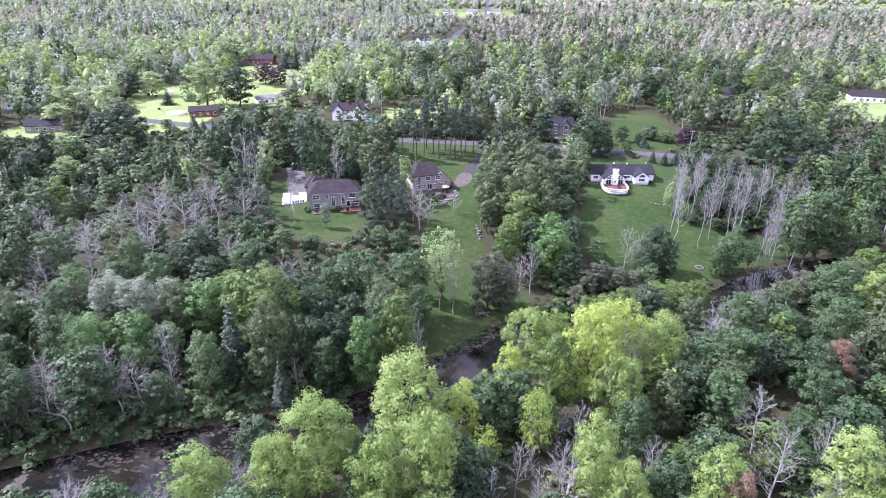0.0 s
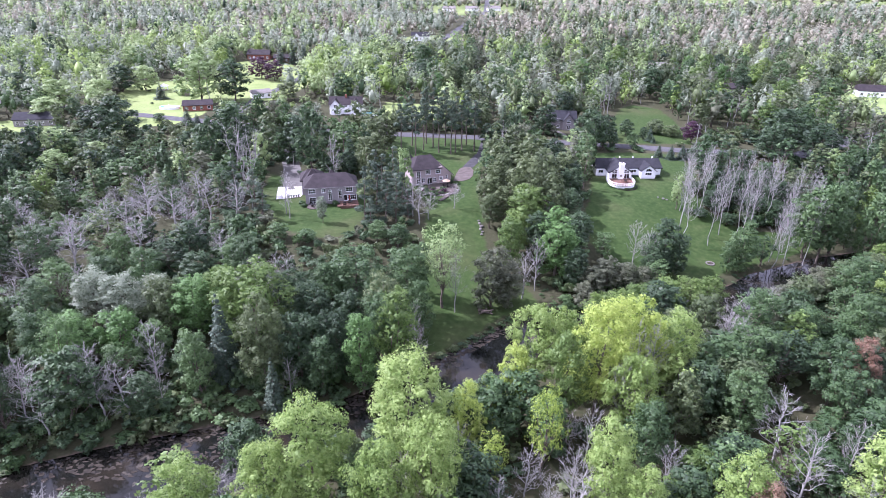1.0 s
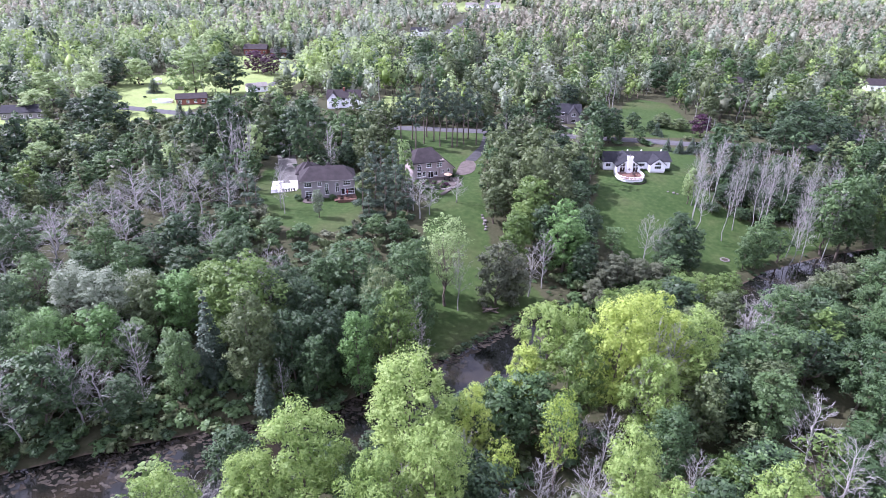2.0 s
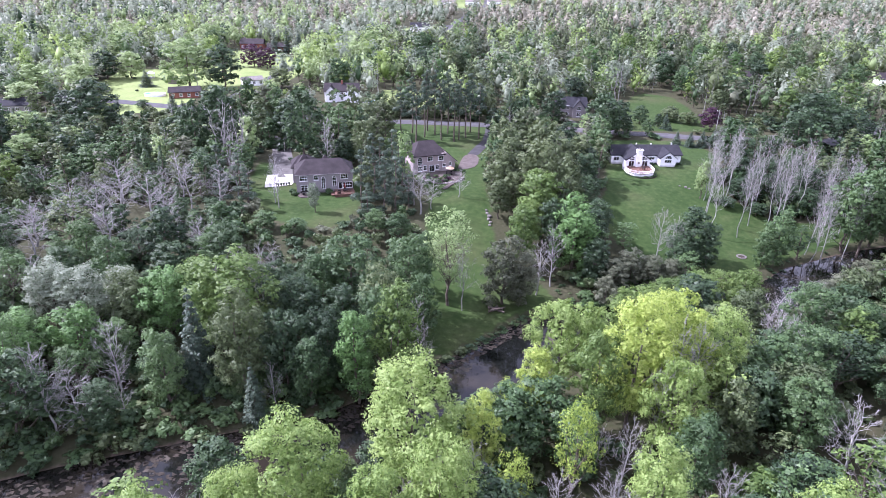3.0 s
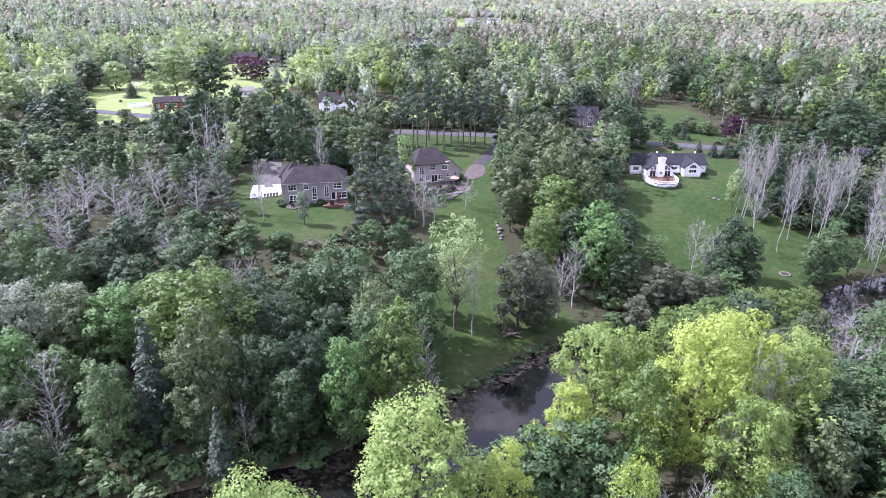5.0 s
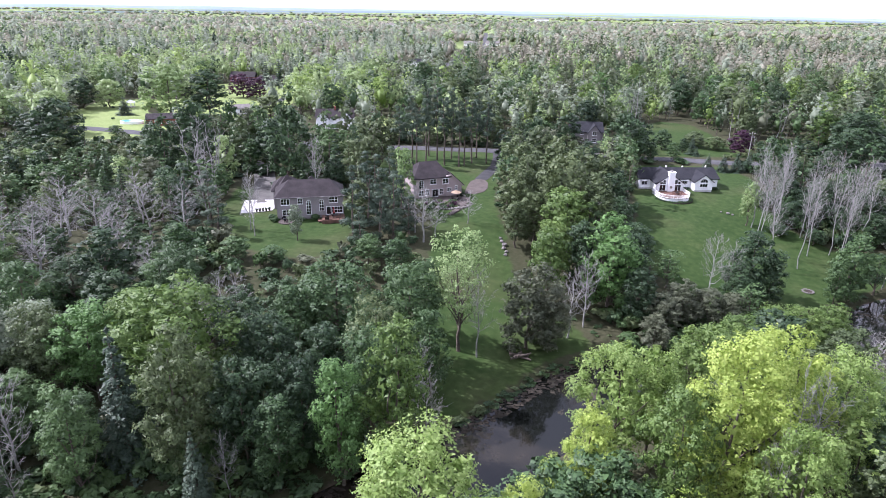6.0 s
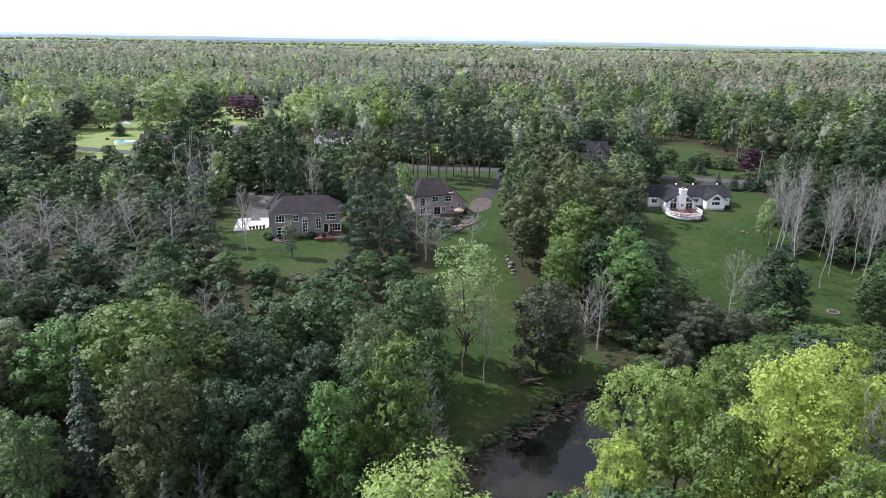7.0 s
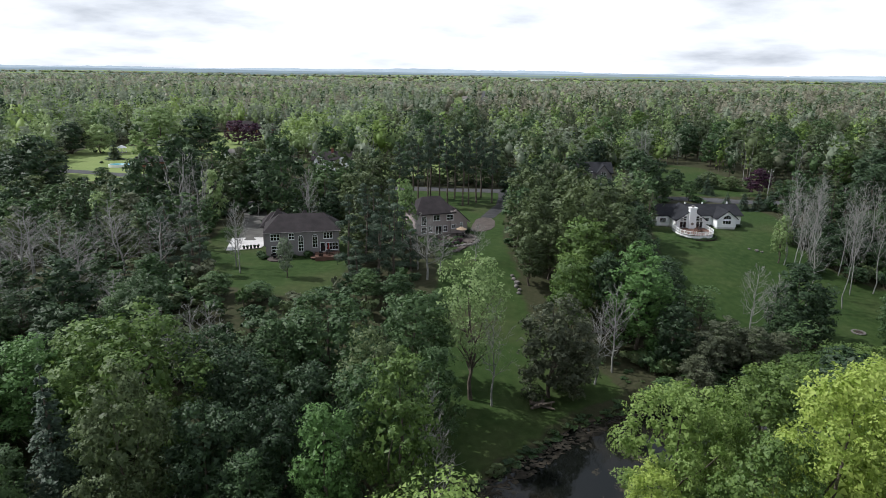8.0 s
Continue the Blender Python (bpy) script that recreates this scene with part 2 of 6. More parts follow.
def ground_material():
    m, n, l, p = material("grass_and_forest_floor", 0.95, 0, 0.15)
    g = n.new("ShaderNodeNewGeometry")
    at = n.new("ShaderNodeAttribute"); at.attribute_name = "lawn"
    def noise_(s, d=4):
        k = n.new("ShaderNodeTexNoise"); k.inputs["Scale"].default_value, k.inputs["Detail"].default_value = s, d
        l.new(g.outputs["Position"], k.inputs["Vector"])
        return k.outputs["Fac"]
    def ramp(f, *stops):
        r = n.new("ShaderNodeValToRGB")
        e = r.color_ramp.elements
        e[0].position, e[0].color = stops[0][0], (*stops[0][1], 1)
        e[1].position, e[1].color = stops[-1][0], (*stops[-1][1], 1)
        for s, c in stops[1:-1]:
            e.new(s).color = (*c, 1)
        l.new(f, r.inputs["Fac"])
        return r.outputs[0]
    def mix(f, a, b, kind="MIX"):
        k = n.new("ShaderNodeMix"); k.data_type, k.blend_type = "RGBA", kind
        if isinstance(f, float):
            k.inputs["Factor"].default_value = f
        else:
            l.new(f, k.inputs["Factor"])
        l.new(a, k.inputs["A"]); l.new(b, k.inputs["B"])
        return k.outputs["Result"]
    broad = ramp(noise_(0.055, 7), (0.34, (0.019, 0.040, 0.008)), (0.50, (0.029, 0.051, 0.012)), (0.60, (0.044, 0.057, 0.019)), (0.72, (0.060, 0.060, 0.028)))
    tufts = ramp(noise_(0.7, 8), (0.32, (0.014, 0.035, 0.007)), (0.55, (0.033, 0.060, 0.016)), (0.72, (0.060, 0.082, 0.029)))
    grass = mix(0.45, broad, tufts)
    # second, paler grass colour that stands in for sunshine
    sunlit_grass = mix(0.5, ramp(noise_(0.08, 6), (0.34, (0.125, 0.180, 0.055)), (0.66, (0.215, 0.262, 0.100))), ramp(noise_(0.9, 6), (0.32, (0.100, 0.145, 0.042)), (0.70, (0.205, 0.245, 0.092))))
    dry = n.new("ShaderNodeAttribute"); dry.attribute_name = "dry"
    grass = mix(dry.outputs["Fac"], grass, sunlit_grass)
    floor_ = mix(0.5, ramp(noise_(0.10, 5), (0.3, (0.027, 0.033, 0.013)), (0.7, (0.051, 0.051, 0.027))), ramp(noise_(1.3, 5), (0.3, (0.021, 0.030, 0.011)), (0.7, (0.060, 0.054, 0.033))))
    wob = n.new("ShaderNodeMath"); wob.operation = "MULTIPLY_ADD"
    l.new(noise_(0.35, 5), wob.inputs[0]); wob.inputs[1].default_value = 4.0
    l.new(at.outputs["Fac"], wob.inputs[2])
    edge = n.new("ShaderNodeMapRange")
    edge.inputs["From Min"].default_value, edge.inputs["From Max"].default_value = 1.6, 2.6
    l.new(wob.outputs[0], edge.inputs["Value"])
    sp = n.new("ShaderNodeSeparateXYZ"); l.new(g.outputs["Position"], sp.inputs[0])
    zz = n.new("ShaderNodeMath"); zz.operation = "MULTIPLY_ADD"
    l.new(noise_(0.8, 5), zz.inputs[0]); zz.inputs[1].default_value = -0.9; l.new(sp.outputs["Z"], zz.inputs[2])
    shore = n.new("ShaderNodeMapRange")
    shore.inputs["From Min"].default_value, shore.inputs["From Max"].default_value = -9.75, -10.05
    l.new(zz.outputs[0], shore.inputs["Value"])
    mud = ramp(noise_(1.1, 6), (0.3, (0.045, 0.034, 0.026)), (0.7, (0.115, 0.088, 0.068)))
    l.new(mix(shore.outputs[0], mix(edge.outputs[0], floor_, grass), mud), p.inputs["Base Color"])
    bp = n.new("ShaderNodeBump"); bp.inputs["Strength"].default_value, bp.inputs["Distance"].default_value = 0.5, 0.12
    l.new(noise_(3.0, 6), bp.inputs["Height"]); l.new(bp.outputs[0], p.inputs["Normal"])
    return m


def axis(lo, hi, step, end_lo, end_hi):
    fine = list(np.arange(lo, hi + 0.01, step))
    up, down, s = [], [], step
    while (up[-1] if up else hi) < end_hi:
        s *= 1.16
        up.append(min((up[-1] if up else hi) + s, end_hi))
    s = step
    while (down[-1] if down else lo) > end_lo:
        s *= 1.16
        down.append(max((down[-1] if down else lo) - s, end_lo))
    return np.array(down[::-1] + fine + up)


def build_ground():
    xs, ys = axis(-130, 150, 2.0, -4800, 4800), axis(50, 300, 2.0, -4800, 4800)
    gx, gy = np.meshgrid(xs, ys)
    x, y = gx.ravel(), gy.ravel()
    nx, ny = len(xs), len(ys)
    i = (np.arange(ny - 1)[:, None] * nx + np.arange(nx - 1)[None, :]).ravel()
    me = mesh_np("ground", np.stack([x, y, ground_z(x, y)], 1), np.stack([i, i + 1, i + nx + 1, i + nx], 1), mats=[ground_material()], smooth_faces=True)
    a = me.attributes.new("lawn", "FLOAT", "POINT")
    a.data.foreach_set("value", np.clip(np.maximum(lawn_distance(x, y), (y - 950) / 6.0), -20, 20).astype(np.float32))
    # where sunshine is painted: these lawns and the ground beyond 900 m
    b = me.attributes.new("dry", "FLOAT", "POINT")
    b.data.foreach_set("value", np.maximum(smooth((np.max([poly_distance(LAWNS[k], x, y) for k in SUNLIT_LAWNS], axis=0) + 6.0) / 6.0), smooth((y - 900) / 150.0)).astype(np.float32))
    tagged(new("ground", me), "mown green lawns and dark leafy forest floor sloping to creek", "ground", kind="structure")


def ribbon(name, pts, width, mat, lift, label, category, step=2.0):
    """A strip draped on the ground along a line."""
    p = np.array(pts, float)
    line = [p[0]]
    for a, b in zip(p[:-1], p[1:]):
        k = max(1, int(np.hypot(*(b - a)) / step))
        line += [a + (b - a) * (j + 1) / k for j in range(k)]
    line = np.array(line)
    d = np.gradient(line, axis=0)
    d /= np.linalg.norm(d, axis=1)[:, None] + 1e-9
    nrm = np.stack([-d[:, 1], d[:, 0]], 1)
    offs = np.linspace(-0.5, 0.5, 5) * width
    rows = np.stack([line + nrm * o for o in offs], 1)
    x, y = rows[:, :, 0].ravel(), rows[:, :, 1].ravel()
    crown = np.tile(np.array([0.0, 0.03, 0.05, 0.03, 0.0]), len(line))
    k, c = len(line), 5
    i = (np.arange(k - 1)[:, None] * c + np.arange(c - 1)[None, :]).ravel()
    return tagged(new(name, mesh_np(name, np.stack([x, y, ground_z(x, y) + lift + crown], 1), np.stack([i, i + c, i + c + 1, i + 1], 1), mats=[mat])), label, category, kind="structure")


def build_water():
    m, n, l, p = material("creek_water", 0.06, 0, 0.36)
    tc = n.new("ShaderNodeTexCoord")
    a, b = n.new("ShaderNodeTexNoise"), n.new("ShaderNodeTexNoise")
    a.inputs["Scale"].default_value, a.inputs["Detail"].default_value = 0.11, 7
    b.inputs["Scale"].default_value, b.inputs["Detail"].default_value = 1.4, 4
    l.new(tc.outputs["Object"], a.inputs["Vector"]); l.new(tc.outputs["Object"], b.inputs["Vector"])
    r = n.new("ShaderNodeValToRGB")
    r.color_ramp.elements[0].position, r.color_ramp.elements[0].color = 0.45, (0.006, 0.007, 0.006, 1)
    r.color_ramp.elements[1].position, r.color_ramp.elements[1].color = 0.72, (0.024, 0.020, 0.014, 1)
    l.new(a.outputs["Fac"], r.inputs["Fac"]); l.new(r.outputs[0], p.inputs["Base Color"])
    c = n.new("ShaderNodeTexNoise"); c.inputs["Scale"].default_value, c.inputs["Detail"].default_value, c.inputs["Roughness"].default_value = 0.16, 9, 0.68
    l.new(tc.outputs["Object"], c.inputs["Vector"])
    mat_ = n.new("ShaderNodeMapRange"); mat_.inputs["From Min"].default_value, mat_.inputs["From Max"].default_value = 0.60, 0.63
    l.new(c.outputs["Fac"], mat_.inputs["Value"])
    tan = n.new("ShaderNodeValToRGB")
    tan.color_ramp.elements[0].color, tan.color_ramp.elements[1].color = (0.016, 0.015, 0.009, 1), (0.060, 0.050, 0.034, 1)
    l.new(b.outputs["Fac"], tan.inputs["Fac"])
    wm = n.new("ShaderNodeMix"); wm.data_type = "RGBA"
    l.new(mat_.outputs[0], wm.inputs["Factor"]); l.new(r.outputs[0], wm.inputs["A"]); l.new(tan.outputs[0], wm.inputs["B"])
    l.new(wm.outputs["Result"], p.inputs["Base Color"])
    ro = n.new("ShaderNodeMapRange"); ro.inputs["To Min"].default_value, ro.inputs["To Max"].default_value = 0.05, 0.75
    l.new(mat_.outputs[0], ro.inputs["Value"]); l.new(ro.outputs[0], p.inputs["Roughness"])
    bp = n.new("ShaderNodeBump"); bp.inputs["Strength"].default_value, bp.inputs["Distance"].default_value = 0.12, 0.03
    l.new(b.outputs["Fac"], bp.inputs["Height"]); l.new(bp.outputs[0], p.inputs["Normal"])
    line = CREEK
    d = np.gradient(line, axis=0); d /= np.linalg.norm(d, axis=1)[:, None]
    nrm = np.stack([-d[:, 1], d[:, 0]], 1)
    w = (CREEK_W + 1.6)[:, None]
    v = np.concatenate([line - nrm * w, line + nrm * w])
    v = np.concatenate([v, np.full((len(v), 1), WATER_Z)], 1)
    k = len(line)
    i = np.arange(k - 1)
    tagged(new("creek_water", mesh_np("creek_water", v, np.stack([i, i + 1, i + k + 1, i + k], 1), mats=[m])), "slow dark brown creek water reflecting the sky", "water", kind="structure")


def leaf_mats():
    """Brown drifted leaves and weed lying on the water along the lawn and in the wide reach."""
    rng = np.random.default_rng(17)
    m = mottled("drifted_leaves", (0.010, 0.009, 0.006), (0.042, 0.034, 0.024), 1.4, 9.0, 0.95, bump=0.6)
    V, T, nv = [], [], 0
    for x0, x1, y0, y1, lo, hi, step, keep in ((-8, 30, 120, 156, -3.0, 0.4, 0.5, 0.8), (-72, -14, 78, 116, -6.0, -0.4, 0.55, 0.35), (-66, -30, 80, 100, -14, -5, 0.6, 0.22)):
        x, y = [k.ravel() for k in np.meshgrid(np.arange(x0, x1, step), np.arange(y0, y1, step))]
        x, y = x + rng.uniform(-0.6, 0.6, len(x)) * step, y + rng.uniform(-0.6, 0.6, len(x)) * step
        e, north = creek_side(x, y)
        ok = north & (e > lo) & (e < hi) & (rng.uniform(size=len(x)) < keep * (0.35 + 0.9 * (0.5 + 0.5 * ripple(x, y, 0.55))))
        for px_, py_ in zip(x[ok], y[ok]):
            k = int(rng.integers(6, 10))
            a = np.sort(rng.uniform(0, 2 * np.pi, k))
            rr = step * rng.uniform(0.35, 1.0, k)
            z = WATER_Z + rng.uniform(0.012, 0.05)
            V.append(np.concatenate([[[px_, py_, z + 0.03]], np.stack([px_ + rr * 1.4 * np.cos(a), py_ + rr * np.sin(a), np.full(k, z)], 1)]))
            i = np.arange(k)
            T.append(np.stack([np.zeros(k, int), 1 + i, 1 + (i + 1) % k], 1) + nv); nv += k + 1
    tagged(new("drifted_leaves", mesh_np("drifted_leaves", np.concatenate(V), tris=np.concatenate(T), mats=[m])), "brown drifted leaves and weed floating along the bank", "leaf litter", kind="stuff")


build_ground()
build_water()
leaf_mats()


# ---- trees ----
class Shape:
    """Points and faces of one tree, wood and leaves apart."""

    def __init__(self):
        self.wood_v, self.wood_q, self.wood_n, self.leaf_v, self.leaf_q, self.leaf_t, self.leaf_n = [], [], [], [], [], [], []
        self.nw = self.nl = 0

    def tube(self, pts, radii, sides=6):
        pts, radii = np.asarray(pts, float), np.asarray(radii, float)
        d = np.gradient(pts, axis=0)
        d /= np.linalg.norm(d, axis=1)[:, None] + 1e-9
        up = np.where(np.abs(d[:, 2:3]) > 0.9, np.array([[1.0, 0, 0]]), np.array([[0, 0, 1.0]]))
        a = np.cross(d, up); a /= np.linalg.norm(a, axis=1)[:, None] + 1e-9
        b = np.cross(d, a)
        ang = np.linspace(0, 2 * np.pi, sides, endpoint=False)
        out = np.cos(ang)[None, :, None] * a[:, None] + np.sin(ang)[None, :, None] * b[:, None]
        ring = pts[:, None] + radii[:, None, None] * out
        self.wood_n.append(out.reshape(-1, 3))
        k = len(pts)
        i = np.arange(k - 1)[:, None] * sides
        j = np.arange(sides)[None, :]
        q = np.stack([i + j, i + (j + 1) % sides, i + sides + (j + 1) % sides, i + sides + j], -1).reshape(-1, 4)
        self.wood_v.append(ring.reshape(-1, 3)); self.wood_q.append(q + self.nw); self.nw += k * sides

    def leaves(self, pos, nrm, size, long=0.62, rng=None, facing=None, blend=0.5):
        """Leaf sprays: one three-cornered blade each, turned mostly outwards; facing rounds the clump's shading."""
        k = len(pos)
        nrm = nrm / (np.linalg.norm(nrm, axis=1)[:, None] + 1e-9)
        f = nrm if facing is None else facing / (np.linalg.norm(facing, axis=1)[:, None] + 1e-9) * blend + nrm * (1 - blend)
        f = f / (np.linalg.norm(f, axis=1)[:, None] + 1e-9)
        self.leaf_n.append(np.repeat(f, 3, 0))
        r = rng.normal(size=(k, 3))
        a = np.cross(nrm, r); a /= np.linalg.norm(a, axis=1)[:, None] + 1e-9
        b = np.cross(nrm, a)
        s = size[:, None]
        v = np.stack([pos + a * s * 1.15, pos - a * s * 0.6 + b * s * long, pos - a * s * 0.6 - b * s * long - nrm * s * 0.3], 1).reshape(-1, 3)
        self.leaf_v.append(v); self.leaf_t.append(np.arange(k * 3).reshape(-1, 3) + self.nl); self.nl += k * 3

    def core(self, c, r, rng):
        v = ICO_V * (1 + rng.uniform(-0.22, 0.12, (len(ICO_V), 1))) * np.asarray(r)[None] + np.asarray(c)[None]
        self.leaf_v.append(v); self.leaf_n.append(ICO_V); self.leaf_t.append(ICO_T + self.nl); self.nl += len(v)

    def done(self):
        cat = lambda l, w: np.concatenate(l) if l else np.zeros((0, w))
        self.wv, self.wq = cat(self.wood_v, 3), cat(self.wood_q, 4).astype(int)
        self.lv, self.lq, self.lt = cat(self.leaf_v, 3), cat(self.leaf_q, 4).astype(int), cat(self.leaf_t, 3).astype(int)
        self.wn, self.ln = cat(self.wood_n, 3), cat(self.leaf_n, 3)
        return self


def _ico():
    bm = bmesh.new()
    bmesh.ops.create_icosphere(bm, subdivisions=1, radius=1.0)
    bm.verts.ensure_lookup_table()
    v = np.array([p.co[:] for p in bm.verts]); t = np.array([[p.index for p in f.verts] for f in bm.faces])
    bm.free()
    return v, t


ICO_V, ICO_T = _ico()


def crown(sh, lobes, count, size, rng, per=8, spread=0.2, core=0.82, long=0.75, inner=20, tilt=0.33, lift=0.35, whole_=0.3, blend=0.5):
    """Leaf clumps over rounded lobes: tufts of leaves on a dense inner mass, with gaps between lobes."""
    rad = np.array([np.mean(r) for _, r in lobes])
    share = rad ** 2 / np.sum(rad ** 2)
    mid = np.mean([c for c, _ in lobes], axis=0)
    half = np.std([c for c, _ in lobes], axis=0) * 1.6 + 0.4
    for (c, r), s in zip(lobes, share):
        c, r = np.asarray(c, float), np.asarray(r, float)
        if core:
            m = inner
            di = rng.normal(size=(m, 3)); di /= np.linalg.norm(di, axis=1)[:, None]
            sh.leaves(c + di * r * rng.uniform(0.15, core, (m, 1)), di + rng.normal(size=(m, 3)) * 0.5, np.full(m, min(np.mean(r) * 1.4 / math.sqrt(m), size * 2.3)) * rng.uniform(0.7, 1.2, m), 0.9, rng)
        k = max(2, int(round(count * s / per)))
        d = rng.normal(size=(k, 3)); d[:, 2] = d[:, 2] * 0.9 + lift
        d /= np.linalg.norm(d, axis=1)[:, None]
        cc = c + d * r * rng.uniform(0.72, 1.16, (k, 1))
        wide = np.mean(r) * spread * rng.uniform(0.65, 1.4, (k, 1, 1))
        bough = d * 0.8 + rng.normal(size=(k, 3)) * 0.28 + np.array([0, 0, 0.42])
        bough /= np.linalg.norm(bough, axis=1)[:, None]
        off = rng.normal(size=(k, per, 3))
        off -= 0.72 * np.sum(off * bough[:, None], 2, keepdims=True) * bough[:, None]
        drop = np.sum(off * off, 2, keepdims=True) * 0.22
        pos = (cc[:, None] + (off - drop * bough[:, None]) * wide).reshape(-1, 3)
        nrm = (bough[:, None] + off * 0.3).reshape(-1, 3) + rng.normal(size=(k * per, 3)) * tilt
        whole = (pos - mid) / half
        sh.leaves(pos, nrm, size * rng.uniform(0.55, 1.35, len(pos)), long, rng, np.repeat(bough, per, 0) * 0.6 + (pos - c) / r * 0.6 + whole * whole_, blend)


def bent(a, b, rng, k=5, sway=0.06):
    a, b = np.asarray(a, float), np.asarray(b, float)
    t = np.linspace(0, 1, k)[:, None]
    p = a + (b - a) * t
    p[1:-1] += rng.normal(size=(k - 2, 3)) * np.linalg.norm(b - a) * sway
    return p


def broadleaf(seed, h=20.0, r=5.0, base=0.17, n=20, count=2400, size=0.36, lobe=0.34, sides=6, core=0.82, per=8, limbs=5, ragged=0.16, inner=22, trunk_=True, lift=0.35, whole_=0.3, low=1.72, blend=0.5, egg=0.0):
    """A leafy tree: trunk, limbs, and many rounded lobes over an egg-shaped, uneven outline."""
    rng = np.random.default_rng(seed)
    sh = Shape()
    z0 = h * base
    H = h - z0
    lr0 = r * lobe
    stretch = rng.uniform(0.9, 1.15)
    two = rng.uniform(0, 6.28)
    lobes = []
    for i in range(n):
        f = (i + 0.5) / n
        cz = 1 - low * f
        a = i * 2.39996 + rng.uniform(-0.35, 0.35)
        ring = math.sqrt(max(0.0, 1 - cz * cz)) * (1.0 if cz > 0 else 0.95)
        k = 1 + rng.uniform(-ragged, ragged) + 0.10 * math.cos(2 * (a - two))
        lr = lr0 * rng.uniform(0.62, 1.4)
        rr = (r - lr0 * 0.8) * ring * k
        zz = z0 + H * 0.44 + cz * (H * 0.56 - lr0 * 0.7) * (1 + rng.uniform(-0.1, 0.08))
        lobes.append(((rr * math.cos(a), rr * math.sin(a) * stretch, zz), (lr, lr, lr * rng.uniform(0.75, 1.05) * max(1.0, 0.55 * H / (2 * r)))))
    top = np.array([rng.uniform(-0.6, 0.6), rng.uniform(-0.6, 0.6), h * 0.84])
    trunk = bent((0, 0, -0.6), top, rng, 6, 0.015)
    if trunk_:
        sh.tube(trunk, np.linspace(0.26, 0.05, 6) * np.array([1.3, 1, 1, 1, 1, 1]), sides)
    for c, lr in lobes[n // 3::max(1, (n - n // 3) // max(1, limbs))] if limbs else []:
        st = trunk[0] + (top - trunk[0]) * rng.uniform(0.4, 0.75) * min(1.0, c[2] / h)
        sh.tube(bent(st, c, rng, 4, 0.05), np.linspace(0.12, 0.04, 4), max(3, sides - 2))
    if egg:
        sh.core((0, 0, z0 + H * 0.45), (r * egg, r * egg, H * 0.5 * egg), rng)
    if core:
        k = max(2 * n, inner * n // 3)
        di = rng.normal(size=(k, 3)); di /= np.linalg.norm(di, axis=1)[:, None]
        sh.leaves(np.array([0, 0, z0 + H * 0.46]) + di * np.array([r * 0.5, r * 0.5, H * 0.34]), di + rng.normal(size=(k, 3)) * 0.4, np.full(k, min(r * 1.9 / math.sqrt(k), size * 2.6)), 0.9, rng)
    crown(sh, lobes, count, size, rng, per=per, core=core, inner=inner, tilt=0.36, lift=lift, whole_=whole_, blend=blend)
    return sh.done()


def conifer(seed, h=17.0, r=3.4, count=1500, size=0.36, base=0.06, sides=6):
    """A spruce: drooping tiers of needle sprays round one straight trunk."""
    rng = np.random.default_rng(seed)
    sh = Shape()
    sh.tube([(0, 0, -0.5), (0, 0, h * 0.5), (0, 0, h * 0.97)], [0.022 * h * 0.7, 0.012 * h * 0.7, 0.02], sides)
    tiers = 15
    for i in range(tiers):
        f = i / (tiers - 1)
        z = h * (base + (0.95 - base) * f)
        rr = r * (1 - f) ** 0.85 * rng.uniform(0.85, 1.1) + 0.15
        arms = max(4, int(9 * (1 - f) + 4))
        for j in range(arms):
            a = j * 2 * np.pi / arms + rng.uniform(-0.3, 0.3) + i
            L = rr * rng.uniform(0.75, 1.12)
            k = max(3, int(count / (tiers * 9) * (0.4 + L / r)))
            s = rng.uniform(0.15, 1, k) ** 0.7
            w = (1 - s * 0.6) * L * 0.22
            side = rng.normal(size=k) * w
            pos = np.stack([np.cos(a) * s * L - np.sin(a) * side, np.sin(a) * s * L + np.cos(a) * side, z - 0.22 * L * s ** 1.5 + rng.normal(size=k) * 0.12], 1)
            nrm = np.stack([np.cos(a) * 0.5 + rng.normal(size=k) * 0.3, np.sin(a) * 0.5 + rng.normal(size=k) * 0.3, np.full(k, 0.9)], 1)
            sh.leaves(pos, nrm, size * rng.uniform(0.6, 1.3, k), 0.5, rng)
    return sh.done()


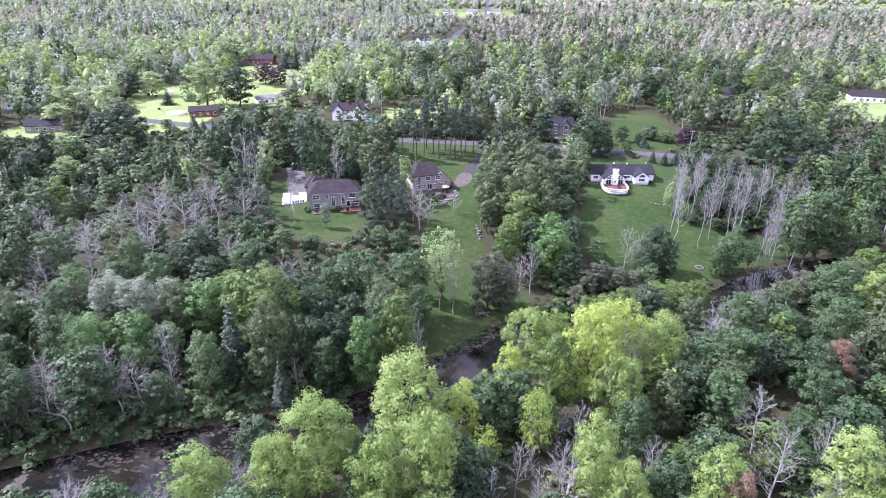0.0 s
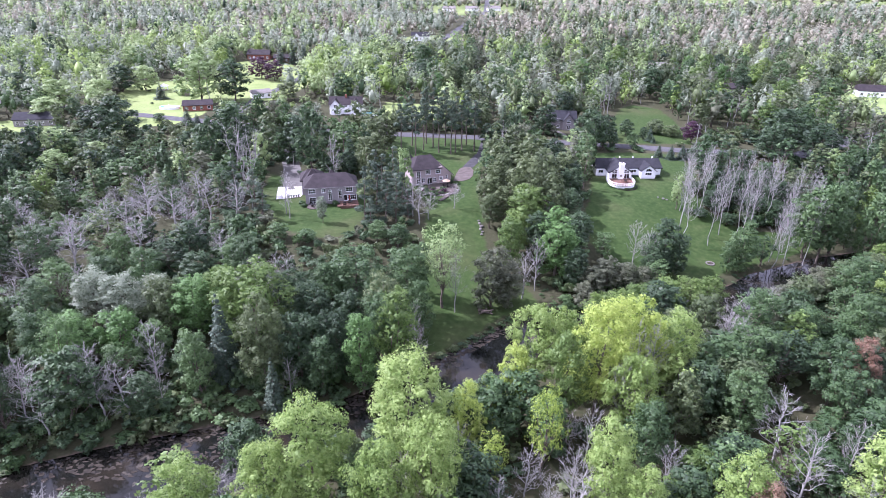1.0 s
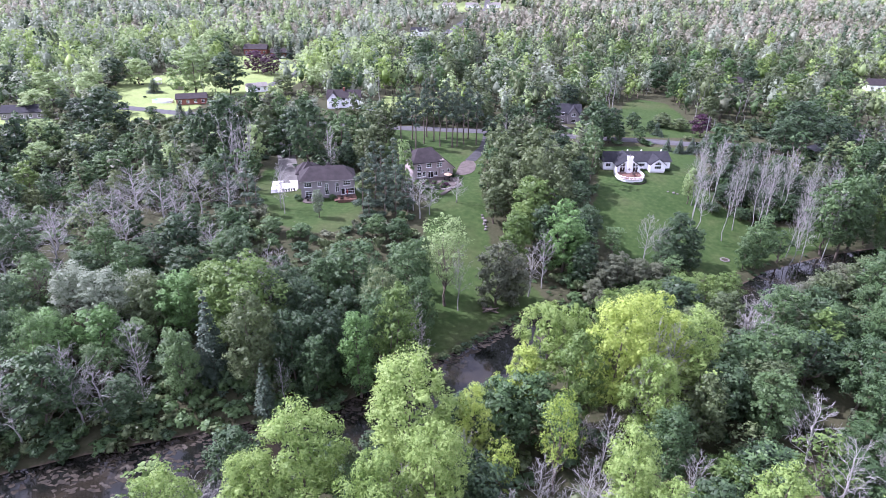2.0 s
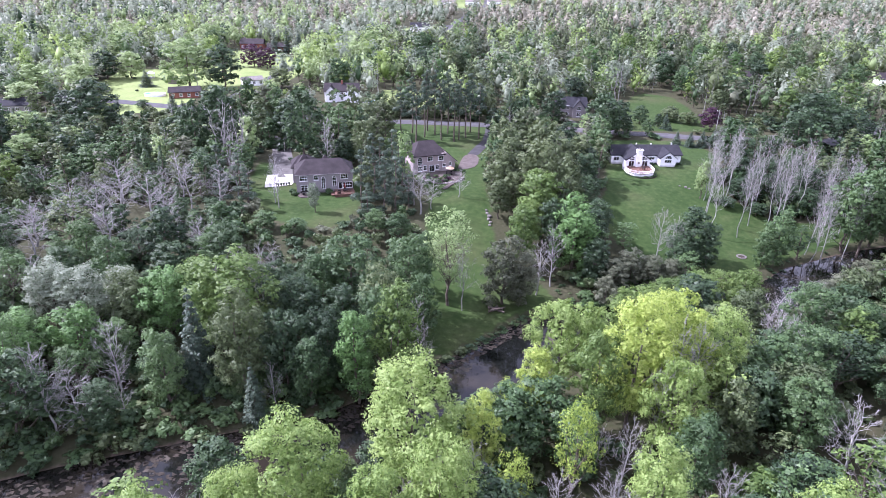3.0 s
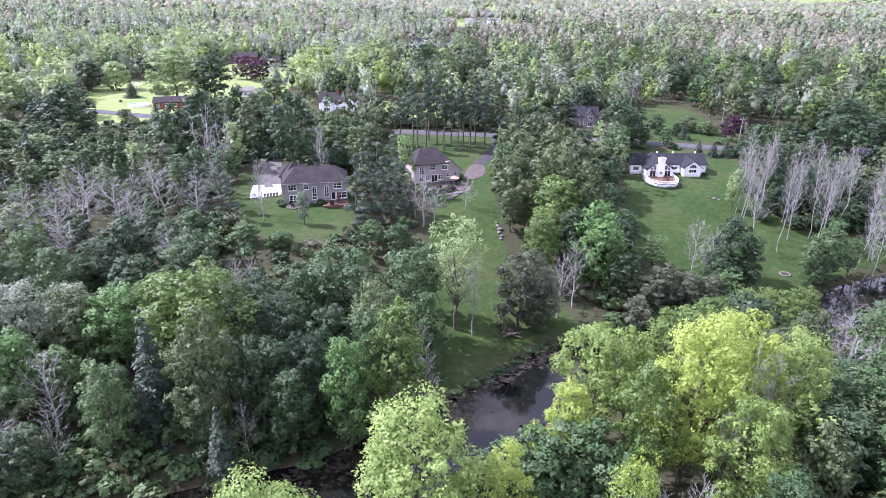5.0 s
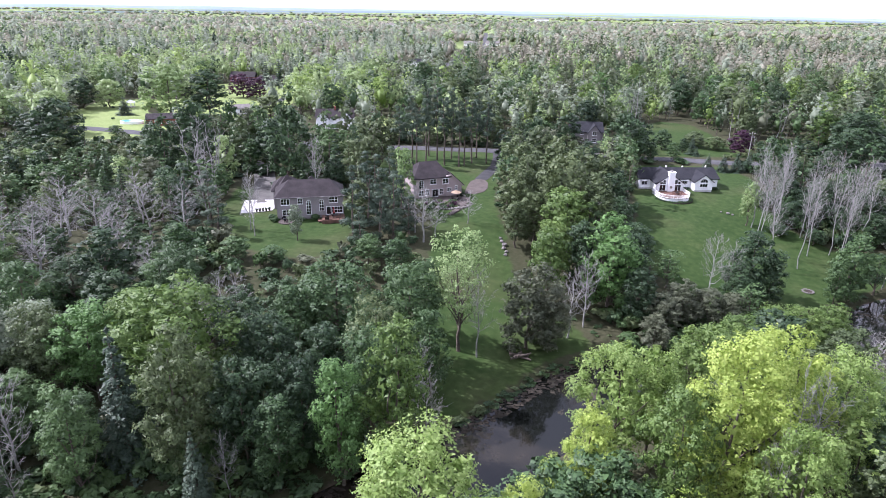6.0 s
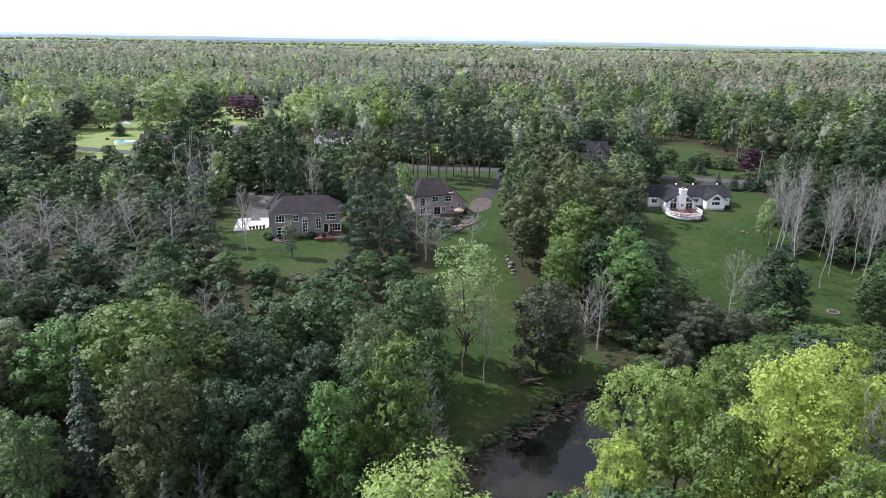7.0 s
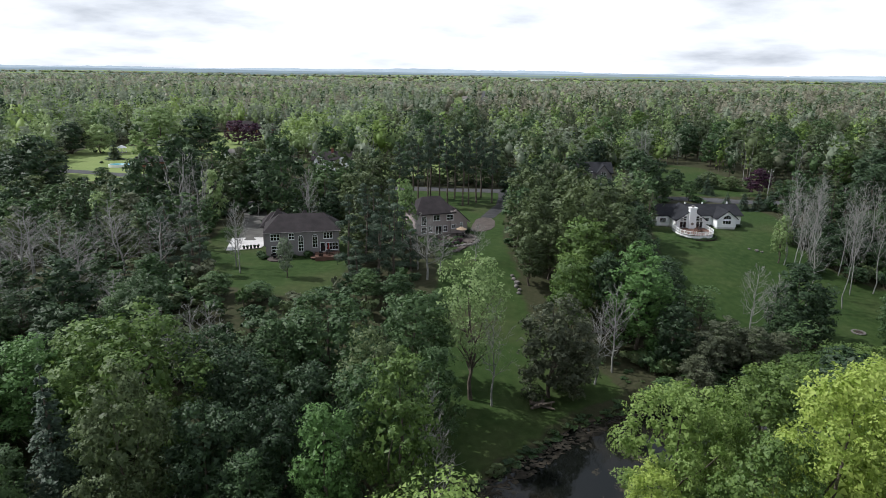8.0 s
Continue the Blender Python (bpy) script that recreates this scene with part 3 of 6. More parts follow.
def tall_pine(seed, h=25.0, r=3.6, bare=0.5, count=1100, size=0.4, sides=6):
    """A pine with a long bare trunk and loose flat plates of needles above."""
    rng = np.random.default_rng(seed)
    sh = Shape()
    top = np.array([rng.uniform(-0.7, 0.7), rng.uniform(-0.7, 0.7), h * 0.97])
    sh.tube(bent((0, 0, -0.5), top, rng, 6, 0.008), np.linspace(0.30, 0.05, 6), sides)
    lobes = []
    for i in range(11):
        f = i / 10
        z = h * (bare + (0.97 - bare) * f)
        a = i * 2.4 + rng.uniform(-0.5, 0.5)
        rr = r * (1 - 0.7 * f) * rng.uniform(0.35, 0.75)
        lr = r * rng.uniform(0.32, 0.5) * (1 - 0.35 * f)
        c = np.array([rr * math.cos(a), rr * math.sin(a), z])
        lobes.append((c, (lr, lr, lr * 0.55)))
        sh.tube(bent((top[0] * z / h, top[1] * z / h, z - 0.8), c, rng, 3, 0.03), [0.09, 0.06, 0.03], 3)
    for i in range(6):
        z, a = h * rng.uniform(0.1, max(0.2, bare)), rng.uniform(0, 6.28)
        L = rng.uniform(0.6, 1.8)
        sh.tube([(0, 0, z), (L * math.cos(a), L * math.sin(a), z + 0.1)], [0.05, 0.015], 3)
    crown(sh, lobes, count, size, rng, per=10, spread=0.26, core=0.4, long=0.45, inner=40, tilt=0.5)
    return sh.done()


def bare_tree(seed, h=18.0, spread=0.30, limbs=13, twigs=6, thin=1.0, low=0.3, upright=1.0, forks=1):
    """A leafless tree: trunk or trunks, limbs, branches and twigs."""
    rng = np.random.default_rng(seed)
    sh = Shape()
    for f in range(forks):
        lean = np.array([rng.uniform(-1, 1), rng.uniform(-1, 1), 0]) * h * (0.05 if forks == 1 else 0.16)
        top = np.array([0, 0, h * rng.uniform(0.86, 1.0)]) + lean
        trunk = bent((0, 0, -0.5), top, rng, 7, 0.014)
        tr = np.linspace(0.0125 * h, 0.03, 7) * thin
        sh.tube(trunk, tr, 5)
        for i in range(limbs):
            s = low + (0.97 - low) * (i + rng.uniform(0, 1)) / limbs
            p = trunk[0] + (trunk[-1] - trunk[0]) * s
            k = min(5, int(s * 6)); p = trunk[k] + (trunk[k + 1] - trunk[k]) * (s * 6 - k)
            a = i * 2.4 + rng.uniform(-0.6, 0.6)
            L = h * spread * (1.15 - s) * rng.uniform(0.7, 1.3) + 0.6
            d = np.array([math.cos(a), math.sin(a), upright * rng.uniform(0.5, 1.1)]); d /= np.linalg.norm(d)
            e = p + d * L
            limb = bent(p, e, rng, 4, 0.07)
            limb[-1, 2] += 0.15 * L
            sh.tube(limb, np.linspace(0.055 * (1.15 - s) * h / 14 + 0.02, 0.016, 4) * thin, 4)
            for j in range(twigs):
                q = limb[0] + (limb[-1] - limb[0]) * rng.uniform(0.25, 1.0)
                dd = d + rng.normal(size=3) * 0.55; dd[2] += 0.25; dd /= np.linalg.norm(dd)
                m = L * rng.uniform(0.25, 0.55)
                tw = bent(q, q + dd * m, rng, 3, 0.08)
                sh.tube(tw, np.array([0.028, 0.02, 0.011]) * thin, 3)
                for _ in range(2):
                    d3 = dd + rng.normal(size=3) * 0.6; d3 /= np.linalg.norm(d3)
                    sh.tube([tw[1], tw[1] + d3 * m * rng.uniform(0.3, 0.6)], [0.016 * thin, 0.009 * thin], 3)
    return sh.done()


def bush(seed, h=3.0, r=2.2, count=420, size=0.28, stems=True):
    rng = np.random.default_rng(seed)
    sh = Shape()
    lobes = []
    for i in range(6):
        a = i * 2.4
        rr = r * rng.uniform(0.25, 0.6)
        lr = r * rng.uniform(0.35, 0.55)
        lobes.append(((rr * math.cos(a), rr * math.sin(a), h * rng.uniform(0.3, 0.7)), (lr, lr, lr * h / (2 * r) * 1.3)))
        if stems:
            sh.tube([(0, 0, -0.2), lobes[-1][0]], [0.06, 0.02], 3)
    crown(sh, lobes, count, size, rng, inner=20 if stems else 5)
    return sh.done()


# near forms (fine leaves), middle forms and far forms; all about 20 m high and 5 m in radius
KIND = {
    "oak": [broadleaf(10 + i, count=15500, size=0.125, n=44, lobe=0.26, core=0.6, per=15, ragged=0.30, inner=34, blend=0.45) for i in range(4)],
    "ash": [broadleaf(20 + i, r=3.8, count=12500, size=0.115, n=34, lobe=0.29, core=0.6, per=15, ragged=0.30, inner=30, blend=0.45) for i in range(3)],
    "oak_c": [broadleaf(240 + i, count=9200, size=0.155, n=42, lobe=0.26, core=0.62, per=13, ragged=0.30, inner=26) for i in range(5)],
    "ash_c": [broadleaf(250 + i, r=3.8, count=7200, size=0.145, n=32, lobe=0.30, core=0.62, per=13, ragged=0.28, inner=26) for i in range(3)],
    "thin": [broadleaf(30 + i, r=4.4, base=0.28, n=24, count=4200, size=0.17, core=0.0, limbs=18, ragged=0.3, per=12) for i in range(3)],
    "round": [broadleaf(35 + i, base=0.02, n=38, count=6500, size=0.20, lobe=0.27, core=0.66, per=10, lift=0.2, whole_=0.4) for i in range(3)],
    "oak_n": [broadleaf(45 + i, count=5200, size=0.225, n=38, lobe=0.28, core=0.66, per=10, lift=0.2, whole_=0.4, inner=14, blend=0.6) for i in range(5)],
    "ash_n": [broadleaf(55 + i, r=3.8, count=4200, size=0.21, n=30, lobe=0.31, core=0.66, per=10, lift=0.2, whole_=0.4, inner=14, blend=0.6) for i in range(5)],
    "oak_m": [broadleaf(40 + i, r=4.6, count=2400, size=0.32, n=28, lobe=0.30, sides=5, core=0.7, per=7, inner=8, base=0.1, low=1.75, lift=0.15, whole_=0.5, blend=0.72) for i in range(6)],
    "ash_m": [broadleaf(50 + i, r=3.4, count=1900, size=0.29, n=24, lobe=0.33, sides=5, core=0.7, per=7, inner=8, base=0.1, low=1.75, lift=0.15, whole_=0.5, blend=0.72) for i in range(6)],
    "thin_m": [broadleaf(60 + i, r=4.4, base=0.25, n=20, count=1400, size=0.28, core=0.0, sides=4, limbs=12, ragged=0.3) for i in range(3)],
    "garden": [broadleaf(190 + i, base=0.07, count=3000, size=0.31, n=32, lobe=0.29, sides=5, core=0.72, per=7, lift=0.15, whole_=0.6, inner=10, blend=0.78) for i in range(4)],
    "oak_f": [broadleaf(70 + i, r=4.6, count=1000, size=0.42, n=20, lobe=0.34, core=0.62, inner=6, sides=3, per=6, limbs=0, base=0.06, low=1.7, lift=0.2, whole_=0.7, blend=0.72) for i in range(6)],
    "ash_f": [broadleaf(80 + i, r=3.4, count=780, size=0.38, n=17, lobe=0.37, core=0.62, inner=6, sides=3, per=6, limbs=0, base=0.06, low=1.7, lift=0.2, whole_=0.7, blend=0.72) for i in range(6)],
    "thin_f": [broadleaf(86 + i, r=4.0, base=0.2, n=12, count=300, size=0.5, core=0.0, sides=3, per=5, limbs=8, ragged=0.3) for i in range(3)],
    "oak_x": [broadleaf(170 + i, r=4.6, count=350, size=0.58, n=14, lobe=0.37, core=0.0, egg=0.48, base=0.05, sides=3, per=5, limbs=0, ragged=0.2, low=1.6, lift=0.2, whole_=0.9, blend=0.8) for i in range(6)],
    "ash_x": [broadleaf(180 + i, r=3.4, count=270, size=0.50, n=12, lobe=0.42, core=0.0, egg=0.48, base=0.05, sides=3, per=5, limbs=0, ragged=0.2, low=1.6, lift=0.2, whole_=0.9, blend=0.8) for i in range(6)],
    "far": [broadleaf(90 + i, n=7, r=3.9, base=0.02, count=76, size=0.88, lobe=0.48, core=0.0, egg=0.56, sides=3, per=3, limbs=0, ragged=0.2, low=1.5, lift=0.2, whole_=0.9, trunk_=False, blend=0.84) for i in range(8)],
    "dot": [broadleaf(95 + i, n=4, r=4.2, base=0.0, count=26, size=1.25, lobe=0.6, core=0.0, egg=0.74, sides=3, per=2, limbs=0, ragged=0.2, trunk_=False, low=1.3, lift=0.2, whole_=0.9, blend=0.88) for i in range(5)],
    "spruce": [conifer(100 + i, h=20, r=4.0, count=7500, size=0.27) for i in range(2)],
    "spruce_f": [conifer(105 + i, h=20, r=4.0, count=620, size=0.75, sides=3) for i in range(2)],
    "pine": [tall_pine(110 + i, h=20.0, r=3.2, count=3000, size=0.23) for i in range(3)],
    "white_pine": [tall_pine(115 + i, h=20.0, r=3.4, bare=0.12, count=5200, size=0.19) for i in range(2)],
    "pine_m": [tall_pine(112 + i, h=20.0, r=3.2, bare=0.10, count=1500, size=0.34, sides=4) for i in range(4)],
    "dead": [bare_tree(120 + i, h=20.0, limbs=22, spread=0.34, twigs=8, thin=1.15, low=0.25) for i in range(4)],
    "poplar": [bare_tree(130 + i, h=20.0, limbs=26, spread=0.26, twigs=7, low=0.36, upright=1.7, thin=0.62) for i in range(4)],
    "dead_f": [bare_tree(140 + i, h=20.0, limbs=9, spread=0.26, twigs=3, thin=1.5) for i in range(3)],
    "snag": [bare_tree(145 + i, h=20.0, limbs=9, spread=0.24, twigs=0, thin=0.95) for i in range(4)],
    "forked": [bare_tree(150 + i, h=20.0, limbs=8, spread=0.26, twigs=5, low=0.35, forks=3) for i in range(2)],
    "bush": [bush(160 + i, count=620) for i in range(3)],
    "bush_f": [bush(168 + i, count=36, size=0.62, stems=False) for i in range(3)],
    "bush_m": [bush(165 + i, count=170, size=0.33) for i in range(3)],
}
MESH = {}
for kind_, shapes in KIND.items():
    for i, s in enumerate(shapes):
        MESH[kind_, i] = (mesh_np("trunk", s.wv, s.wq, smooth_faces=True) if len(s.wv) else None, mesh_np("crown", s.lv, s.lq, s.lt, smooth_faces=True, normals=s.ln) if len(s.lv) else None)
        for me in MESH[kind_, i]:
            if me:
                me.materials.append(None)
WORD = {"vivid": "vivid green", "dark": "dark green", "mid": "green", "bright": "fresh bright green", "lime": "light yellow-green", "olive": "olive green", "moss": "moss green", "fresh": "fresh green", "silver": "silvery green", "grey": "grey-brown",
        "pale": "pale dying", "pine": "dark green", "purple": "dark purple", "rust": "rusty green"}
FORM = {"oak": "broad rounded leafy tree", "round": "low bushy leafy tree", "garden": "broad rounded garden tree", "ash": "tall narrow leafy tree", "thin": "sparse open-crowned leafy tree", "spruce": "spruce with drooping branches",
        "pine": "pine with tall bare trunk", "white_pine": "pine with loose tiers"}
SCATTER = np.random.default_rng(7)
TAKEN = []


def tree(kind, x, y, top, r, tone="mid", where="in woods", lean=(0, 0), group=""):
    """One tree whose crown ends at height top and is r wide at its half; trunk and crown are its parts."""
    z = gz(x, y)
    i = int(SCATTER.integers(len(KIND[kind])))
    tm, cmh = MESH[kind, i]
    word = kind.replace("_n", "").replace("_c", "").replace("_m", "").replace("_f", "").replace("_x", "")
    bare = cmh is None
    if kind == "bush":
        e, label, cat, sz, sr = "shrub", f"{WORD[tone]} leafy shrub {where}", "shrub", (top - z) / 3.6, r / 2.2
    else:
        e, cat = "tree", "tree"
        label = f"{'slender leafless pale dead tree' if word == 'poplar' else 'leafless grey dead tree'} {where}" if bare else f"{WORD[tone]} {FORM[word]} {where}"
        sz, sr = (top - z) / 20.0, r / (KIND_R.get(word, 5.0))
    ob = tagged(new(e, None), label, cat, group)
    ob.matrix_world = pose(x, y, z, lean[0], lean[1], float(SCATTER.uniform(0, 360))) @ Matrix.Diagonal((sr, sr, sz, 1))
    for nm, me, mt in (("trunk", tm, DEADWOOD if bare else PINEBARK if "pine" in kind else BARK), ("crown", cmh, LEAF.get(tone))):
        if me:
            p = new(nm if kind != "bush" or nm == "crown" else "stems", me)
            p.parent = ob
            p.material_slots[0].link = "OBJECT"
            p.material_slots[0].material = mt
    TAKEN.append((x, y, max(1.5, r * 0.8)) if kind != "bush" else (x, y, 0.3))
    return ob


KIND_R = {"oak": 5.0, "ash": 3.8, "thin": 4.4, "spruce": 4.0, "pine": 3.4, "white_pine": 3.6, "dead": 5.0, "poplar": 3.6, "forked": 5.0}


def trees(kind, tone, rows, where="in woods", group=""):
    for row in rows:
        tree(kind, *row, tone=tone, where=where, group=group)


# the near bank, under the camera's way
NB = "on the near creek bank"
# lime and fresh leaves are lightened here to look sunlit
trees("oak", "fresh", [(-5, 91, 17, 7.2), (-9, 76, 12.5, 4.8), (-1, 80, 14, 5.0), (-20, 82, 14.5, 6.4)], NB)
trees("oak", "fresh", [(-26, 77, 11, 4.6), (-37, 75, 9.5, 4.6)], NB)
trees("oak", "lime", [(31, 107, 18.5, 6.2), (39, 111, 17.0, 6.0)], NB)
trees("oak", "fresh", [(20, 115.4, 13, 5.2), (26, 119, 10, 4.4)], NB)
trees("oak_c", "moss", [(49, 141, 3.5, 5), (57, 145, 3, 4.8), (64, 148, 2, 4.6), (42, 134, 6, 5), (70, 150, 1.5, 4.2), (36, 128, 8, 5), (24.5, 105, 13, 4.4)], NB)
trees("oak", "fresh", [(47, 112, 13, 5.0), (35, 99, 12, 4.4)], NB)
trees("ash", "fresh", [(26, 79, 14.5, 4.2), (30, 74, 11, 3.6), (67, 77, 13.5, 5), (45, 75, 12, 4.2), (75, 74, 11, 4.6)], NB)
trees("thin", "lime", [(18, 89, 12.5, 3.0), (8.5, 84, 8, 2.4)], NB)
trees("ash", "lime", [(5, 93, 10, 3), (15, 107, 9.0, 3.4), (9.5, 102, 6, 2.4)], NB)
trees("oak_c", "mid", [(36, 91, 8, 4.2), (57, 101, 7.5, 4.6), (65, 116, 8, 5), (80, 111, 8, 4.8), (72, 129, 9, 5.4), (77, 101, 8, 4.4), (103, 143, 10.5, 6), (82, 127, 6, 4.2), (95, 128, 9, 5.2)], NB)
trees("oak_n", "olive", [(88, 140, 7, 4.6), (62, 133, 5, 4.4), (98, 118, 9, 5), (53, 126, 6, 4.5), (110, 132, 9, 5), (45, 100, 7, 4)], NB)
trees("ash", "rust", [(85, 111, 9, 3.4), (47, 72, 9, 3)], NB)
trees("dead", "", [(60, 93, 11, 4.6), (58, 81, 11.5, 4.4), (3.5, 85, 8, 3), (14, 83, 7, 3), (9, 78, 6, 3), (22, 84, 6.5, 3), (37, 84, 7, 3), (70, 88, 8, 3), (64, 75, 8, 3.2), (26, 92, 8, 2.6), (17, 77, 5, 2.4), (1, 75, 5, 2.4), (66, 122, 7, 3), (36, 104, 15, 3.2), (33.5, 101, 12, 2.6), (41, 106, 15.5, 3)], NB)
trees("forked", "", [(78, 146, -0.5, 4), (84, 147, 0, 4.5), (72, 142, 0.5, 4)], NB)
trees("round", "grey", [(94, 152, -1, 4.5), (100, 156, -1.5, 4.6), (88, 150, -2, 4), (106, 162, -2, 4.4), (78, 137, 1, 4)], NB)

# the far bank: a wall of wood above the creek
FB = "on the wooded creek bank"
trees("oak_c", "dark", [(-29, 117, 9.5, 4.6), (-22, 119, 8, 4.2), (-20, 127, 9, 4.6), (-28, 128, 10, 5.0), (-34, 134, 10.5, 4.2)], FB)
trees("oak_c", "olive", [(-36, 114, 14.6, 5.0), (-60, 127, 11.5, 4.6)], FB)
trees("oak_c", "moss", [(-40.5, 126, 16, 8.0), (-50, 133, 11, 5)], FB)
trees("round", "vivid", [(32.5, 166, 12.5, 6.4)], FB)
trees("oak_c", "vivid", [(-54, 128, 11.5, 6.0), (-67, 119, 8, 5), (-75, 115, 9.5, 5.2)], FB)
trees("spruce", "pine", [(-45, 117, 14, 4.4), (-33, 109, 4, 2.6)], FB)
trees("oak_c", "mid", [(-20, 142, 12.5, 7.0), (-8, 143, 12, 6.0), (-14, 135, 8, 4.4), (-26, 138, 10, 4.4), (-82, 116, 9, 4.5)], FB)
trees("ash_c", "mid", [(-12.5, 121, 12, 4.0), (-4.5, 134, 8, 3.2), (-5, 152, 9, 3.4), (-24, 113, 6, 3.4)], FB)
trees("ash_c", "vivid", [(-16, 115, 10.5, 3.6)], FB)
trees("ash_c", "moss", [(-9, 117, 15, 4.4)], FB)
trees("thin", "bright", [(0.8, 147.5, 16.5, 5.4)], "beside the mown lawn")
trees("oak_c", "silver", [(-69, 127, 12, 5), (-77, 130, 11, 5), (-63, 131, 10, 4)], FB)
trees("dead", "", [(-58, 114, 10, 3.6), (-65, 104, 9.5, 4), (-73, 99, 6, 4), (-69, 107, 8, 3.4), (-79, 103, 7, 3.6), (-5, 122, 4, 2.8), (-6, 128, 5.5, 2.8), (-43, 138, 12.5, 3.6), (-39, 140, 13, 3.2), (-36, 141, 12, 3), (-55, 108, 4, 2.4), (-30, 111, 2, 1.8)], FB)
trees("dead", "", [(4, 146, 9.5, 3.0)], "standing on the mown lawn")
trees("round", "grey", [(13.5, 149.5, 9.4, 5.6), (18, 151, 4.5, 4.0)], "standing on the mown lawn")
trees("dead", "", [(22, 154, 7, 3.6), (26, 158, 9, 3.2)], "beside the mown lawn")
trees("oak_n", "dark", [(38, 171, 7, 4.6), (37, 160, 4, 3.6), (41, 179, 7, 4.4), (28, 172, 9.5, 4.2)], "beside the mown lawn")
trees("oak_n", "moss", [(19.5, 165, 10.5, 4.4), (26, 182, 14, 6.4), (22, 174, 9, 4.2)], "beside the mown lawn")
trees("oak_n", "olive", [(27, 192, 19, 6.2), (34, 188, 15, 5)], "beside the mown lawn")
trees("oak_n", "dark", [(44, 214, 12, 4.6), (42.5, 223, 11, 4.4), (43, 206, 11, 4.6), (41, 230, 14, 5), (41, 195, 8, 4.2)], "beside the ranch lawn")
trees("ash_n", "olive", [(15.5, 187, 9, 3.4), (16, 194, 13, 3.8), (18, 201, 15, 4), (20, 190, 11, 3.6)], "beside the mown lawn")
trees("oak_m", "olive", [(20.5, 210, 18, 5.5), (34, 205, 18, 5.5), (19, 224, 17, 5), (32, 222, 18, 5.6), (42, 212, 15, 5), (28, 237, 18, 5.5)], "between the house gardens")
trees("round", "dark", [(65, 172, 7.5, 5.8), (60, 167, 2, 3.4), (68, 169, 3, 3.2)], "below the ranch lawn")
trees("dead", "", [(56, 171, 9, 3.4), (59, 170, 7, 3)], "below the ranch lawn")
trees("round", "grey", [(46, 160, 1.5, 4), (41, 157, 0, 3.6), (51, 160, 0, 3.8), (56, 160, -1, 3.4), (38, 152, -2, 3)], "on the creek bank")
trees("round", "mid", [(88.5, 174, 6.5, 4.8), (84, 171, 2, 2.6)], "below the ranch lawn")
trees("ash_n", "mid", [(115, 180, 17, 5), (122, 186, 14, 5), (128, 178, 14, 5)], "beside the ranch lawn")

# pale dead poplars along the ranch lawn
for bx, by, hh, ln in [(79.4, 199.6, 20, 3), (90, 193.5, 19, 3), (96.4, 195, 19, 3), (100, 179, 17, 5), (107, 185, 19, 4), (103, 200, 20, 1), (108.7, 202, 20, 3), (85, 213, 18, 2), (86, 205, 19, 0), (93, 203, 20, 3), (98, 207, 19, 1), (113, 196, 18, 4), (118, 203, 19, 0), (92, 214, 18, 2), (104, 210, 19, 0), (112, 210, 18, 1), (124, 203, 19, 2), (84, 186.5, 19, 1), (76.8, 193.4, 19, 2), (75.5, 185.5, 17, 1), (98, 172.5, 17, 1), (104, 178, 19, 0), (110.4, 178.5, 20, -1), (100.7, 196.4, 20, 1), (95, 188, 18, 2), (115, 190, 19, 0), (120, 196, 20, 1), (81, 206, 19, 1), (89, 209, 20, 0)]:
    tree("poplar", bx, by, gz(bx, by) + hh + 3.5, 3.4, where="beside the ranch lawn", lean=(0, ln), group="dead poplars")
trees("oak_n", "dark", [(93, 209, 3, 4), (99, 211, 5, 4), (105, 206, 3, 4), (112, 203, 2, 4), (98, 221, 6, 4), (106, 219, 7, 4.4), (90, 219, 3, 3), (116, 212, 6, 4.5), (87, 203, -1, 2.6), (95, 200, -1.5, 2.8)], "under the dead poplars")
trees("oak_n", "dark", [(141, 262, 19, 9), (150, 250, 16, 7), (132, 252, 15, 6)], "beside the ranch lawn")

trees("ash_n", "bright", [(80, 207, 9, 2.4)], "among the dead poplars")
trees("oak_n", "mid", [(112, 182, 14, 7)], "beside the ranch lawn")

# round the two brick-brown houses
HG = "beside the house garden"
trees("white_pine", "pine", [(-23, 188, 17, 3.6), (-20, 194, 16, 3.2), (-16.5, 186, 13, 3.4), (-13.5, 187, 15, 3.6), (-17, 193, 15, 3.4), (-12, 195, 13, 3.2), (-21, 184, 8, 3), (-10, 190, 9, 3), (-14, 202, 15, 3.4), (-19, 203, 16, 3.2), (-22, 212, 15, 3.4), (-16, 212, 16, 3.4), (-54, 186, 12, 3.4), (-58, 193, 14, 3.8), (-62, 188, 12, 3.6), (-66, 200, 14, 3.8)], HG)
trees("bush", "dark", [(-20, 180, 1, 2.4), (-16, 178, 0.5, 2.6), (-12, 181, 1, 2.4), (-9, 186, 1, 2.0), (-23, 193, 2.4, 2), (-21, 187, 2, 2.2), (-11, 193, 2, 2.2), (-42, 181, -0.5, 1.8), (-39, 179.5, -0.5, 2.0), (-28, 176, -1, 2.2), (-33, 176.5, -1, 1.6)], HG)
trees("oak_n", "mid", [(-18, 174, 5, 3.2), (-12, 172, 5, 3.2), (-38, 171, 3.5, 3.0), (-46, 172, 5, 3.2)], HG)
trees("dead", "", [(-6.4, 186, 14, 4.6), (-8.5, 191, 13, 3.8), (-3.5, 189, 9, 3), (4.5, 198, 9, 3), (-46, 187, 15, 2.6), (-48, 191, 16, 2.6), (-60, 196, 14, 4), (-37, 217, 19, 3)], HG)
trees("ash_n", "silver", [(-35.5, 184, 9, 1.7)], HG)
